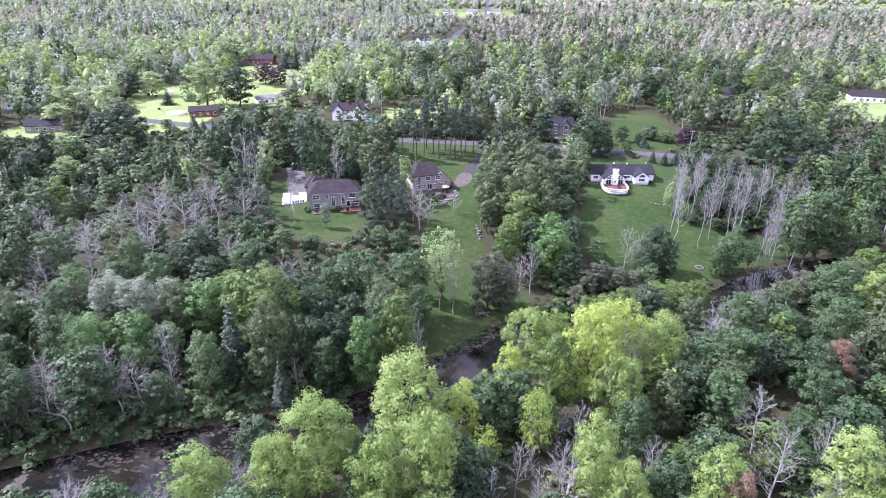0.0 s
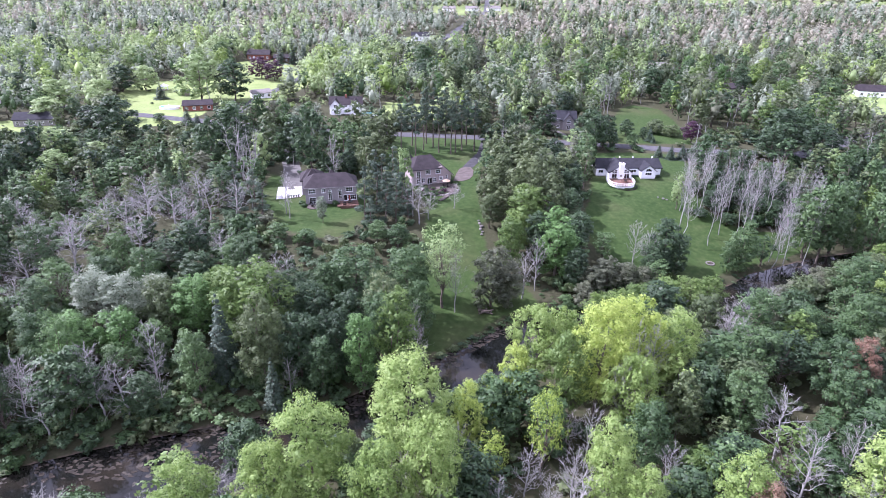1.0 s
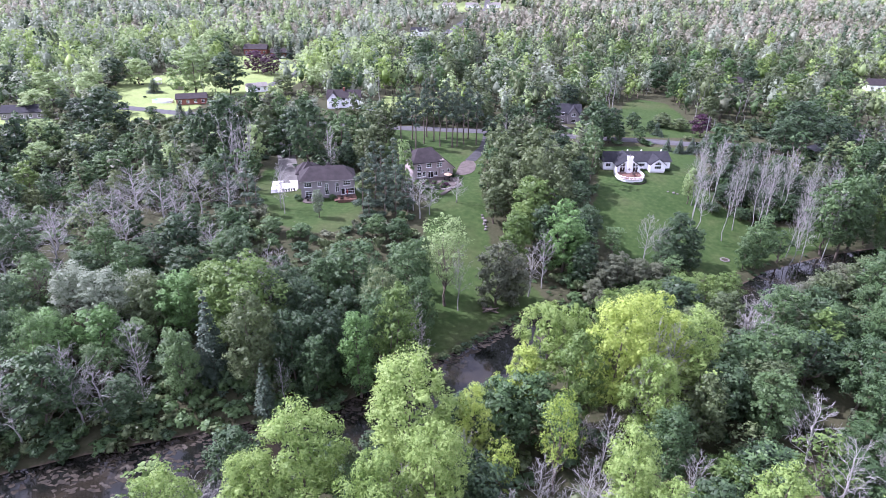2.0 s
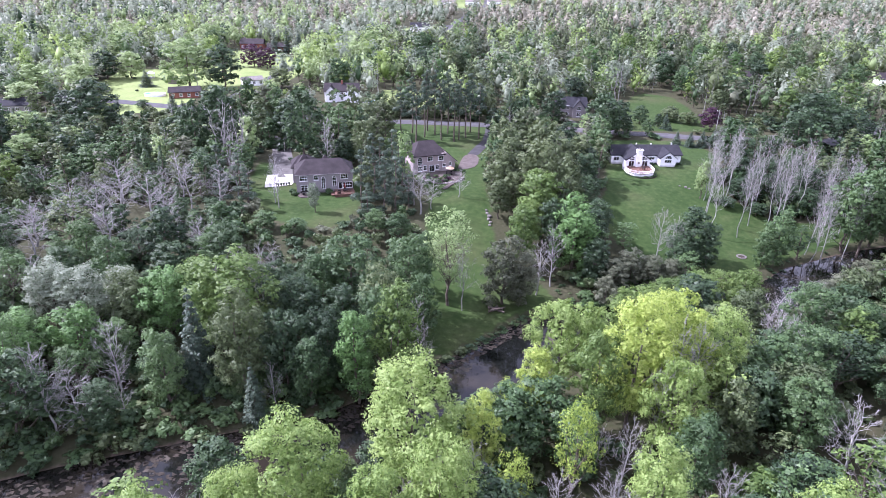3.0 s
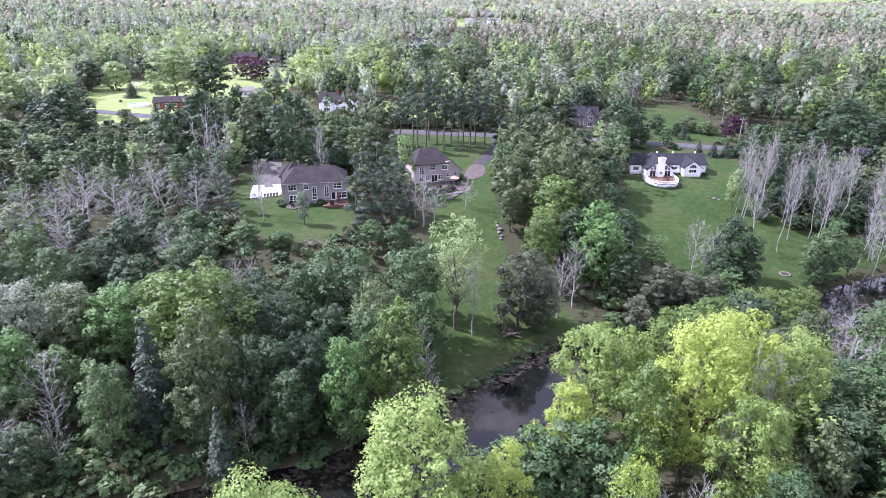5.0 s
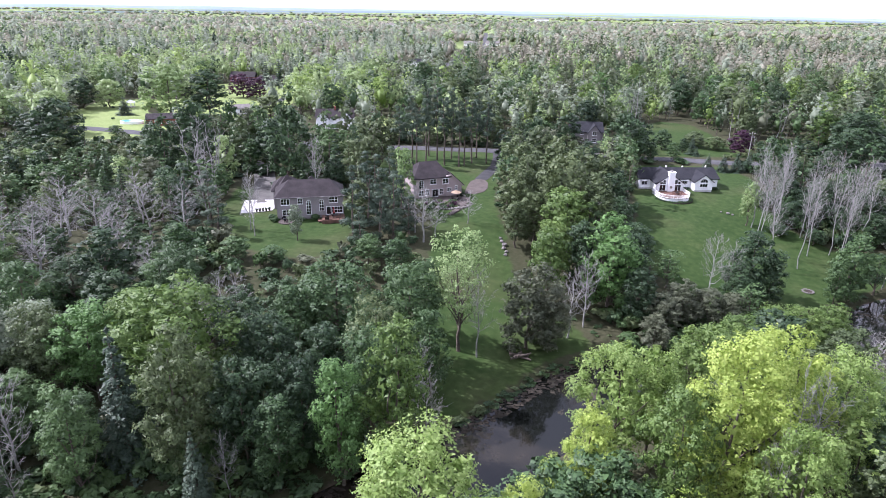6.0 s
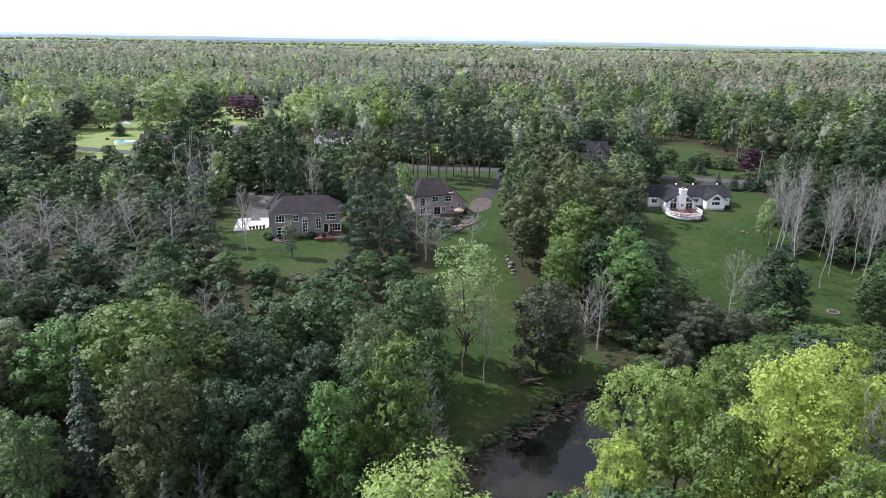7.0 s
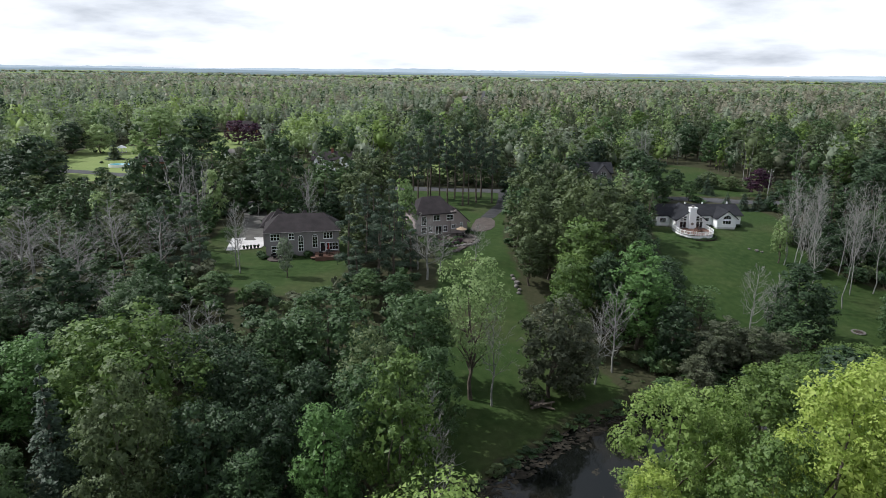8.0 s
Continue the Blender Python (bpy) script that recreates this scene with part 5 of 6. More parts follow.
CLOTH_RED = mottled("cloth_red", (0.22, 0.025, 0.025), (0.30, 0.04, 0.035), 2.0, 9.0, 0.9)
CLOTH_SAND = mottled("cloth_sand", (0.24, 0.175, 0.12), (0.32, 0.24, 0.17), 2.0, 9.0, 0.9)
WOOD_GREY = mottled("weathered_wood", (0.16, 0.14, 0.12), (0.28, 0.25, 0.22), 1.5, 9.0, 0.9, bump=0.3)
POOL_BLUE = mottled("pool_water_blue", (0.10, 0.34, 0.40), (0.16, 0.44, 0.50), 1.0, 6.0, 0.08, spec=0.5)
GLASS, g_n, g_l, g_p = material("window_glass", 0.05, 0.0, 0.8)
g_p.inputs["Base Color"].default_value = (0.012, 0.014, 0.017, 1)
g_noise = g_n.new("ShaderNodeTexNoise"); g_noise.inputs["Scale"].default_value = 0.6
g_bump = g_n.new("ShaderNodeBump"); g_bump.inputs["Strength"].default_value = 0.03
g_l.new(g_noise.outputs["Fac"], g_bump.inputs["Height"]); g_l.new(g_bump.outputs[0], g_p.inputs["Normal"])


def box(bm, x0, x1, y0, y1, z0, z1):
    v = [bm.verts.new(p) for p in ((x0, y0, z0), (x1, y0, z0), (x1, y1, z0), (x0, y1, z0), (x0, y0, z1), (x1, y0, z1), (x1, y1, z1), (x0, y1, z1))]
    for f in ((0, 3, 2, 1), (4, 5, 6, 7), (0, 1, 5, 4), (1, 2, 6, 5), (2, 3, 7, 6), (3, 0, 4, 7)):
        bm.faces.new([v[i] for i in f])
    return bm


def boxed(*dims):
    return box(bmesh.new(), *dims)


def prism(bm, outline, lo, hi, axis_="z"):
    """A flat outline pushed from lo to hi along an axis."""
    def at(p, k):
        return (p[0], p[1], k) if axis_ == "z" else (p[0], k, p[1]) if axis_ == "y" else (k, p[0], p[1])
    a, b = [bm.verts.new(at(p, lo)) for p in outline], [bm.verts.new(at(p, hi)) for p in outline]
    k = len(outline)
    bm.faces.new(a[::-1]); bm.faces.new(b)
    for i in range(k):
        bm.faces.new((a[i], a[(i + 1) % k], b[(i + 1) % k], b[i]))
    bmesh.ops.recalc_face_normals(bm, faces=bm.faces)
    return bm


def hip_roof(bm, x0, x1, y0, y1, z, zr, left, right, over=0.5, thick=0.22):
    """A roof with a ridge along x; left and right: how far its ends lean in (0: a gable)."""
    x0, x1, y0, y1 = x0 - over, x1 + over, y0 - over, y1 + over
    ym = (y0 + y1) / 2
    low = [bm.verts.new(p) for p in ((x0, y0, z), (x1, y0, z), (x1, y1, z), (x0, y1, z))]
    up = [bm.verts.new((v.co.x, v.co.y, z + thick)) for v in low]
    a, b = bm.verts.new((x0 + left + 0.001, ym, zr)), bm.verts.new((x1 - right - 0.001, ym, zr))
    bm.faces.new(low[::-1])
    for i in range(4):
        bm.faces.new((low[i], low[(i + 1) % 4], up[(i + 1) % 4], up[i]))
    bm.faces.new((up[0], up[1], b, a)); bm.faces.new((up[2], up[3], a, b))
    bm.faces.new((up[1], up[2], b)); bm.faces.new((up[3], up[0], a))
    bmesh.ops.recalc_face_normals(bm, faces=bm.faces)
    return bm


def gable_roof_y(bm, x0, x1, y0, y1, z, zr, over=0.4, thick=0.22):
    """Two slopes with the ridge running back along y."""
    xm = (x0 + x1) / 2
    s = (zr - z) / ((x1 - x0) / 2)
    xo0, xo1, zl = x0 - over, x1 + over, z - s * over
    return prism(bm, [(xo0, zl), (xm, zr), (xo1, zl), (xo1, zl + thick), (xm, zr + thick), (xo0, zl + thick)], y0 - over, y1, "y")


def ring(bm, outer, inner, lo, hi):
    """A closed frame between two outlines in the x-z plane."""
    k = len(outer)
    v = [[bm.verts.new((p[0], yy, p[1])) for p in line] for yy in (lo, hi) for line in (outer, inner)]
    for i in range(k):
        j = (i + 1) % k
        for a_, b_ in ((0, 1), (1, 3), (3, 2), (2, 0)):
            bm.faces.new((v[a_][i], v[a_][j], v[b_][j], v[b_][i]))
    bmesh.ops.recalc_face_normals(bm, faces=bm.faces)
    return bm


def window(house, x, z, w, h, y=0.0, cols=2, rows=2, arch=False, door=False, mat=None):
    """A framed window or glazed door set in a wall that faces -y: frame, bars, pane and sill."""
    mat = mat or WHITE_TRIM
    t = 0.09
    def outline(g):
        low = [(x - g, z - g), (x + w + g, z - g)]
        if not arch:
            return low + [(x + w + g, z + h + g), (x - g, z + h + g)]
        return low + [(x + w / 2 + (w / 2 + g) * math.cos(math.pi * i / 10), z + h + (w / 2 + g) * math.sin(math.pi * i / 10)) for i in range(11)]
    fr = part("glazed_door" if door else "window", ring(bmesh.new(), outline(t), outline(0.0), y - 0.07, y + 0.05), mat, house)
    part("pane", prism(bmesh.new(), outline(0.01), y - 0.02, y + 0.03, "y"), GLASS, fr, "dark reflecting glass")
    for i in range(1, cols):
        part("bar", boxed(x + w * i / cols - 0.035, x + w * i / cols + 0.035, y - 0.06, y + 0.04, z, z + h + (w * 0.42 if arch else 0)), mat, fr)
    for j in range(1, rows + (1 if arch else 0)):
        part("bar", boxed(x, x + w, y - 0.055, y + 0.035, z + h * j / rows - 0.03, z + h * j / rows + 0.03), mat, fr)
    if not door and not arch:
        part("sill", boxed(x - 0.15, x + w + 0.15, y - 0.14, y + 0.02, z - 0.16, z - t), mat, fr)
    return fr


def house_at(name, x, y, rot, label, z=None):
    e = tagged(new(name, None), label, "house")
    e.matrix_world = pose(x, y, gz(x, y) if z is None else z, 0, 0, rot)
    return e


def lump(bm, c, r, rng, flat_=0.7):
    b = bmesh.ops.create_icosphere(bm, subdivisions=2, radius=1.0)
    for v in b["verts"]:
        k = 1 + 0.22 * noise.noise(v.co * 1.7 + Vector(c)) + rng.uniform(-0.04, 0.04)
        v.co = Vector((v.co.x * r * k + c[0], v.co.y * r * k * 0.85 + c[1], v.co.z * r * k * flat_ + c[2]))


def boulder(x, y, r, label="rough grey garden boulder on the grass", z=None):
    bm = bmesh.new()
    lump(bm, (0, 0, 0), r, RK)
    ob = part("boulder", bm, STONE)
    ob.matrix_world = pose(x, y, (gz(x, y) if z is None else z) + r * 0.35, 0, 0, RK.uniform(0, 360))
    return tagged(ob, label, "boulder")


RK = random.Random(5)


def umbrella(x, y, z, mat, label, open_=True):
    e = tagged(new("patio_umbrella", None), label, "umbrella")
    e.matrix_world = pose(x, y, z)
    bm = bmesh.new()
    bmesh.ops.create_cone(bm, cap_ends=True, segments=8, radius1=0.03, radius2=0.03, depth=2.5, matrix=Matrix.Translation((0, 0, 1.25)))
    part("pole", bm, WOOD_GREY, e)
    bm = bmesh.new()
    if open_:
        bmesh.ops.create_cone(bm, cap_ends=False, segments=8, radius1=1.5, radius2=0.06, depth=0.65, matrix=Matrix.Translation((0, 0, 2.35)))
    else:
        bmesh.ops.create_cone(bm, cap_ends=True, segments=8, radius1=0.24, radius2=0.05, depth=1.5, matrix=Matrix.Translation((0, 0, 1.75)))
    part("canopy", bm, mat, e)
    bm = bmesh.new()
    bmesh.ops.create_cone(bm, cap_ends=True, segments=12, radius1=0.28, radius2=0.25, depth=0.12, matrix=Matrix.Translation((0, 0, 0.06)))
    part("base", bm, DARK_METAL, e)


def garden_table(x, y, z, label="round dark metal garden table on the patio"):
    e = tagged(new("garden_table", None), label, "table")
    e.matrix_world = pose(x, y, z)
    bm = bmesh.new()
    bmesh.ops.create_cone(bm, cap_ends=True, segments=16, radius1=0.6, radius2=0.6, depth=0.04, matrix=Matrix.Translation((0, 0, 0.73)))
    part("tabletop", bm, DARK_METAL, e)
    for a in range(4):
        c, s = 0.4 * math.cos(a * 1.57 + 0.8), 0.4 * math.sin(a * 1.57 + 0.8)
        part("leg", boxed(c - 0.025, c + 0.025, s - 0.025, s + 0.025, 0, 0.71), DARK_METAL, e)


def garden_chair(x, y, z, rot, mat=None, label="dark garden chair beside the table"):
    mat = mat or DARK_METAL
    e = tagged(new("garden_chair", None), label, "chair", "patio chairs")
    e.matrix_world = pose(x, y, z, 0, 0, rot)
    part("seat", boxed(-0.27, 0.27, -0.27, 0.27, 0.40, 0.46), mat, e)
    part("backrest", boxed(-0.27, 0.27, 0.22, 0.28, 0.46, 0.95), mat, e)
    for sx in (-0.24, 0.20):
        for sy in (-0.25, 0.21):
            part("leg", boxed(sx, sx + 0.04, sy, sy + 0.04, 0, 0.40), mat, e)


def at_house(h, x, y):
    p = h.matrix_world @ Vector((x, y, 0))
    return p.x, p.y, p.z


def grey_house():
    h = house_at("house", -43.3, 198.4, 10.8, "two-storey taupe grey house with brown hipped roof", 0.0)
    part("foundation", boxed(0.05, 16.45, 0.05, 9.45, -1.2, 0.25), STONE, h)
    w = part("wall", boxed(0, 16.5, 0, 9.5, 0.25, 5.6), SIDING_GREY, h)
    part("trim_board", boxed(-0.02, 16.52, -0.04, 0.0, 5.3, 5.6), SIDING_GREY, w)
    part("roof", hip_roof(bmesh.new(), 0, 16.5, 0, 9.5, 5.6, 9.0, 3.6, 3.6), SHINGLE_BROWN, h, "dark brown shingled hip roof")
    part("gutter", boxed(-0.5, 17.0, -0.62, -0.5, 5.68, 5.8), SIDING_GREY, h)
    g = part("garage_wing", boxed(-1.2, 6.0, 9.5, 17.5, -0.3, 4.7), SIDING_GREY, h)
    part("garage_roof", hip_roof(bmesh.new(), -1.2, 6.0, 9.9, 17.5, 4.7, 7.6, 2.6, 3.0), SHINGLE_BROWN, g)
    for cx, cy, zz, r_ in ((2.6, 9.9, 9.2, 2.6), (8.9, 7.6, 9.3, 2.4)):
        bm = bmesh.new()
        bmesh.ops.create_cone(bm, cap_ends=True, segments=4, radius1=r_ * 1.41, radius2=0.02, depth=3.4, matrix=Matrix.Translation((cx, cy, zz - 1.7)) @ Matrix.Rotation(radians(45), 4, "Z"))
        part("roof_peak", bm, SHINGLE_BROWN, h)
    window(h, 1.1, 3.85, 2.0, 1.45, cols=3)
    window(h, 1.3, 0.35, 1.9, 2.1, cols=2, rows=3, door=True)
    window(h, 5.2, 4.0, 1.1, 1.3)
    window(h, 7.3, 1.15, 1.05, 3.1, rows=4, arch=True)
    window(h, 10.5, 1.9, 1.05, 2.5, rows=3, arch=True)
    window(h, 13.0, 4.0, 2.0, 1.4, cols=3)
    window(h, 12.25, 0.9, 1.0, 2.0, cols=1, rows=1, door=True)
    window(h, 13.6, 1.25, 2.6, 1.6, cols=4)
    bm = bmesh.new()
    bmesh.ops.create_cone(bm, cap_ends=True, segments=8, radius1=0.06, radius2=0.06, depth=0.6, matrix=Matrix.Translation((14.0, 3.2, 7.9)))
    part("vent_pipe", bm, DARK_METAL, h)
    # deck
    d = tagged(new("deck", None), "red-brown timber deck with rail beside the grey house", "deck")
    d.matrix_world = h.matrix_world @ Matrix.Translation((10.9, -4.6, 0))
    for i in range(32):
        part("board", boxed(i * 0.18, i * 0.18 + 0.165, 0, 4.5, 0.72, 0.78), DECK_RED, d)
    for i in range(5):
        for yy in (0.05, 4.3):
            part("post", boxed(i * 1.4, i * 1.4 + 0.12, yy, yy + 0.12, -1.6, 0.72), DECK_RED, d)
    part("skirt", boxed(0, 5.75, 0.0, 0.03, -0.2, 0.72), DECK_RED, d)
    part("handrail", boxed(0, 5.75, 0.02, 0.12, 1.62, 1.70), DECK_RED, d)
    for i in range(24):
        part("baluster", boxed(i * 0.245, i * 0.245 + 0.05, 0.04, 0.09, 0.78, 1.62), DECK_RED, d)
    part("step", boxed(-1.0, 0.0, 1.0, 3.0, 0.15, 0.35), DECK_RED, d)
    x, y, z = at_house(h, 14.0, -1.6)
    umbrella(x, y, z + 0.78, CLOTH_RED, "closed red patio umbrella on the deck", False)
    garden_table(x + 0.6, y - 0.9, z + 0.78, "round dark table on the timber deck")
    for a in range(3):
        garden_chair(x + 0.6 + 1.0 * math.cos(a * 2.1), y - 0.9 + 1.0 * math.sin(a * 2.1), z + 0.78, math.degrees(a * 2.1) - 90, label="dark chair on the timber deck")
    g = tagged(new("barbecue_grill", None), "black barbecue grill on the timber deck", "grill")
    g.matrix_world = h.matrix_world @ Matrix.Translation((12.2, -3.7, 0.78))
    part("cart", boxed(-0.5, 0.5, -0.28, 0.28, 0, 0.75), DARK_METAL, g)
    bm = bmesh.new()
    bmesh.ops.create_cone(bm, cap_ends=True, segments=14, radius1=0.3, radius2=0.3, depth=0.9, matrix=Matrix.Translation((0, 0, 0.85)) @ Matrix.Rotation(radians(90), 4, "Y"))
    part("lid", bm, DARK_METAL, g)
    # small round terrace with seats
    x, y, z = at_house(h, 2.2, -1.9)
    bm = bmesh.new()
    bmesh.ops.create_cone(bm, cap_ends=True, segments=28, radius1=2.0, radius2=2.0, depth=0.7)
    t = part("terrace", bm, PATIO)
    t.matrix_world = pose(x, y, z - 0.2)
    tagged(t, "small round stone terrace beside the grey house", "terrace")
    garden_table(x, y, z + 0.15, "small dark table on the round terrace")
    for a in (0.5, 2.6, 4.7):
        garden_chair(x + 0.95 * math.cos(a), y + 0.95 * math.sin(a), z + 0.15, math.degrees(a) - 90, label="dark chair on the round terrace")
    for px_, py_, s in ((-0.9, -1.2, 1.1), (-1.3, 0.8, 1.4), (0.2, -0.7, 0.6), (4.2, -0.8, 0.8), (5.4, -0.7, 0.9), (6.4, -0.8, 0.7), (9.3, -0.9, 1.5)):
        x, y, z = at_house(h, px_, py_)
        tree("bush", x, y, gz(x, y) + s * 1.5, s, "mid", "against the house wall")


def beige_house():
    h = house_at("house", -9.4, 217.8, 20.0, "two-storey beige house with dark hipped roof", 0.0)
    part("foundation", boxed(0.05, 13.9, 0.05, 9.9, -1.5, 0.2), STONE, h)
    part("wall", boxed(0, 9.3, 0, 10, 0.2, 5.6), STUCCO, h)
    bm = prism(bmesh.new(), [(9.3, 0.2), (14.0, 0.2), (14.0, 3.3), (10.8, 6.2), (9.3, 6.2)], -0.4, 9.6, "y")
    g = part("gable_wing", bm, STUCCO, h)
    part("wing_roof", prism(bmesh.new(), [(14.55, 2.95), (14.7, 3.15), (10.4, 7.1), (10.25, 6.85)], -0.9, 10.2, "y"), SHINGLE_BROWN, g)
    part("rake_board", prism(bmesh.new(), [(14.5, 2.75), (14.65, 2.95), (10.35, 6.9), (10.2, 6.7)], -0.95, -0.85, "y"), STUCCO, g)
    part("roof", hip_roof(bmesh.new(), 0, 10.3, 0, 10, 5.6, 9.4, 3.6, 2.6), SHINGLE_BROWN, h, "dark brown shingled hip roof")
    bm = bmesh.new()
    bmesh.ops.create_cone(bm, cap_ends=True, segments=4, radius1=3.4, radius2=0.02, depth=3.9, matrix=Matrix.Translation((1.2, 8.2, 7.8)) @ Matrix.Rotation(radians(45), 4, "Z"))
    part("roof_peak", bm, SHINGLE_BROWN, h)
    window(h, 8.2, 3.95, 1.7, 1.35, y=-0.4, cols=2)
    window(h, 9.6, 1.7, 1.1, 0.9, y=-0.4)
    window(h, 12.0, 1.9, 0.6, 1.1, y=-0.4, cols=1)
    window(h, 1.3, 2.9, 1.3, 1.7, rows=3, arch=True)
    window(h, 1.3, 0.7, 1.3, 1.6)
    window(h, 3.2, 0.9, 1.0, 1.6)
    window(h, 4.6, 3.95, 1.7, 1.35)
    window(h, 5.2, 0.25, 1.7, 2.1, rows=1, door=True)
    window(h, 7.4, 0.9, 1.0, 1.4)
    # terrace, steps and planting
    x, y, z = at_house(h, 9.0, -4.5)
    bm = bmesh.new()
    prism(bm, [(6.0 * math.cos(a) * (1 + 0.06 * math.sin(3 * a)), 4.6 * math.sin(a)) for a in np.linspace(0, 2 * math.pi, 40, endpoint=False)], -1.6, 0.12)
    t = tagged(part("stone_terrace", bm, PATIO), "curved brown stone terrace behind the beige house", "terrace")
    t.matrix_world = pose(x, y, z, 0, 0, 20)
    for i in range(7):
        s = tagged(part("stone_step", prism(bmesh.new(), [(-1.0, -0.55), (1.0, -0.5), (1.05, 0.5), (-0.95, 0.55)], -0.5, 0.0), PATIO), "pale stone slab step leading down the garden", "step", "garden steps")
        fx, fy = x + 3.6 - i * 0.62, y - 4.0 - i * 1.35
        s.matrix_world = pose(fx, fy, gz(fx, fy) + 0.34 - i * 0.01, 0, 0, 25 + i * 3)
    umbrella(x + 1.6, y + 1.2, z + 0.12, CLOTH_SAND, "open sand-coloured patio umbrella on the terrace")
    garden_table(x + 1.6, y + 0.5, z + 0.12)
    for a in range(5):
        garden_chair(x + 1.6 + 1.15 * math.cos(a * 1.26), y + 0.5 + 1.15 * math.sin(a * 1.26), z + 0.12, math.degrees(a * 1.26) - 90)
    for i in range(26):
        a = math.pi * (0.95 + 1.0 * i / 25)
        bx, by = x + 6.4 * math.cos(a) - 0.6, y + 6.6 * math.sin(a) - 1.0
        boulder(bx, by, RK.uniform(0.3, 0.75), "rough grey boulder edging the garden terrace")
    for i in range(34):
        bx, by = x - 7.0 + RK.uniform(0, 9.5), y - 5.8 + RK.uniform(-1.8, 4.6)
        tree("bush", bx, by, gz(bx, by) + RK.uniform(0.9, 2.0), RK.uniform(0.6, 1.2), RK.choice(["dark", "purple", "olive", "mid"]), "in the garden bed by the terrace")
    x, y, z = at_house(h, 13.6, -1.6)
    tree("bush", x, y, z + 2.4, 0.8, "dark", "against the house wall")


def ranch_house():
    h = house_at("house", 58.0, 232.0, 2.0, "white single-storey house with charcoal roof and chimney", 0.0)
    part("foundation", boxed(0.05, 24.0, 0.05, 8.9, -1.5, 0.35), CONCRETE, h)
    part("wall", boxed(0, 24.2, 0, 9, 0.35, 2.9), WHITE_WALL, h)
    part("roof", hip_roof(bmesh.new(), 0, 24.2, 0, 9, 2.9, 5.5, 0.3, 0.3), SHINGLE_DARK, h, "charcoal shingled roof")
    for xx in (0.0, 24.0):
        part("gable_wall", prism(bmesh.new(), [(0, 2.9), (9, 2.9), (4.5, 5.35)], xx, xx + 0.2, "x"), WHITE_WALL, h)
    w1 = part("chimney_wing", prism(bmesh.new(), [(3.6, 0.35), (11.6, 0.35), (11.6, 2.9), (7.6, 5.7), (3.6, 2.9)], -5.0, 0.3, "y"), WHITE_WALL, h)
    part("wing_roof", gable_roof_y(bmesh.new(), 3.6, 11.6, -5.0, 4.4, 2.9, 5.7), SHINGLE_DARK, w1)
    part("wing_foundation", boxed(3.7, 11.5, -4.9, 0.1, -1.5, 0.35), CONCRETE, w1)
    w2 = part("bedroom_wing", prism(bmesh.new(), [(15.9, 0.35), (21.3, 0.35), (21.3, 2.9), (18.6, 4.95), (15.9, 2.9)], -3.2, 0.3, "y"), WHITE_WALL, h)
    part("wing_roof", gable_roof_y(bmesh.new(), 15.9, 21.3, -3.2, 3.6, 2.9, 4.95), SHINGLE_DARK, w2)
    part("wing_foundation", boxed(16.0, 21.2, -3.1, 0.1, -1.5, 0.35), CONCRETE, w2)
    ch = part("chimney", boxed(6.65, 8.45, -5.9, -4.6, -1.0, 6.3), WHITE_WALL, h, "white chimney stack")
    part("chimney_cap", boxed(6.5, 8.6, -6.05, -4.45, 6.3, 6.5), WHITE_TRIM, ch)
    part("flue", boxed(7.2, 7.8, -5.5, -4.9, 6.5, 7.0), STONE, ch)
    part("wall_clock", prism(bmesh.new(), [(7.55 + 0.4 * math.cos(a), 2.0 + 0.4 * math.sin(a)) for a in np.linspace(0, 6.28, 16, endpoint=False)], -5.95, -5.9, "y"), WOOD_GREY, ch)
    for x0 in (4.5, 9.1):
        window(h, x0, 0.75, 1.7, 1.75, y=-5.0, cols=2, rows=1, door=True)
    for x0, hh in ((4.5, 0.65), (5.4, 1.2), (8.9, 1.2), (9.8, 0.65)):
        window(h, x0, 2.75, 0.8, hh, y=-5.0, cols=1, rows=2)
    window(h, 12.3, 1.45, 2.6, 0.85, cols=3, rows=1)
    window(h, 17.5, 1.35, 2.2, 0.9, y=-3.2, cols=3, rows=1)
    window(h, 17.5, 2.65, 2.2, 0.05, y=-3.2, cols=3, rows=1, arch=True)
    window(h, 0.9, 1.2, 1.6, 1.1, cols=2, rows=1)
    for vx, vy in ((14.5, 4.5), (9.5, 4.7), (22.0, 5.0)):
        part("roof_vent", boxed(vx, vx + 0.35, vy, vy + 0.35, 5.0, 5.9), WHITE_TRIM, h)
    # deck: white skirt, boards and rail on a curved front
    d = tagged(new("deck", None), "red-brown deck with white railing and curved front", "deck")
    d.matrix_world = h.matrix_world @ Matrix.Translation((7.0, -5.0, 0.35))
    rim = [(-4.6, 0.0)] + [(4.5 * math.cos(a) - 0.1, -5.0 + 3.7 * math.sin(a)) for a in np.linspace(math.pi, 2 * math.pi, 15)] + [(4.4, 0.0)]
    part("deck_floor", prism(bmesh.new(), rim, 0.28, 0.36), DECK_RED, d, "red-brown deck boards")
    part("skirt", prism(bmesh.new(), [(x * 0.985, y * 0.985) for x, y in rim], -1.6, 0.28), WHITE_WALL, d)
    pts = []
    for (ax, ay), (bx, by) in zip(rim[:-1], rim[1:]):
        k = max(1, int(round(math.hypot(bx - ax, by - ay) / 0.28)))
        pts += [(ax + (bx - ax) * i / k, ay + (by - ay) * i / k) for i in range(k)]
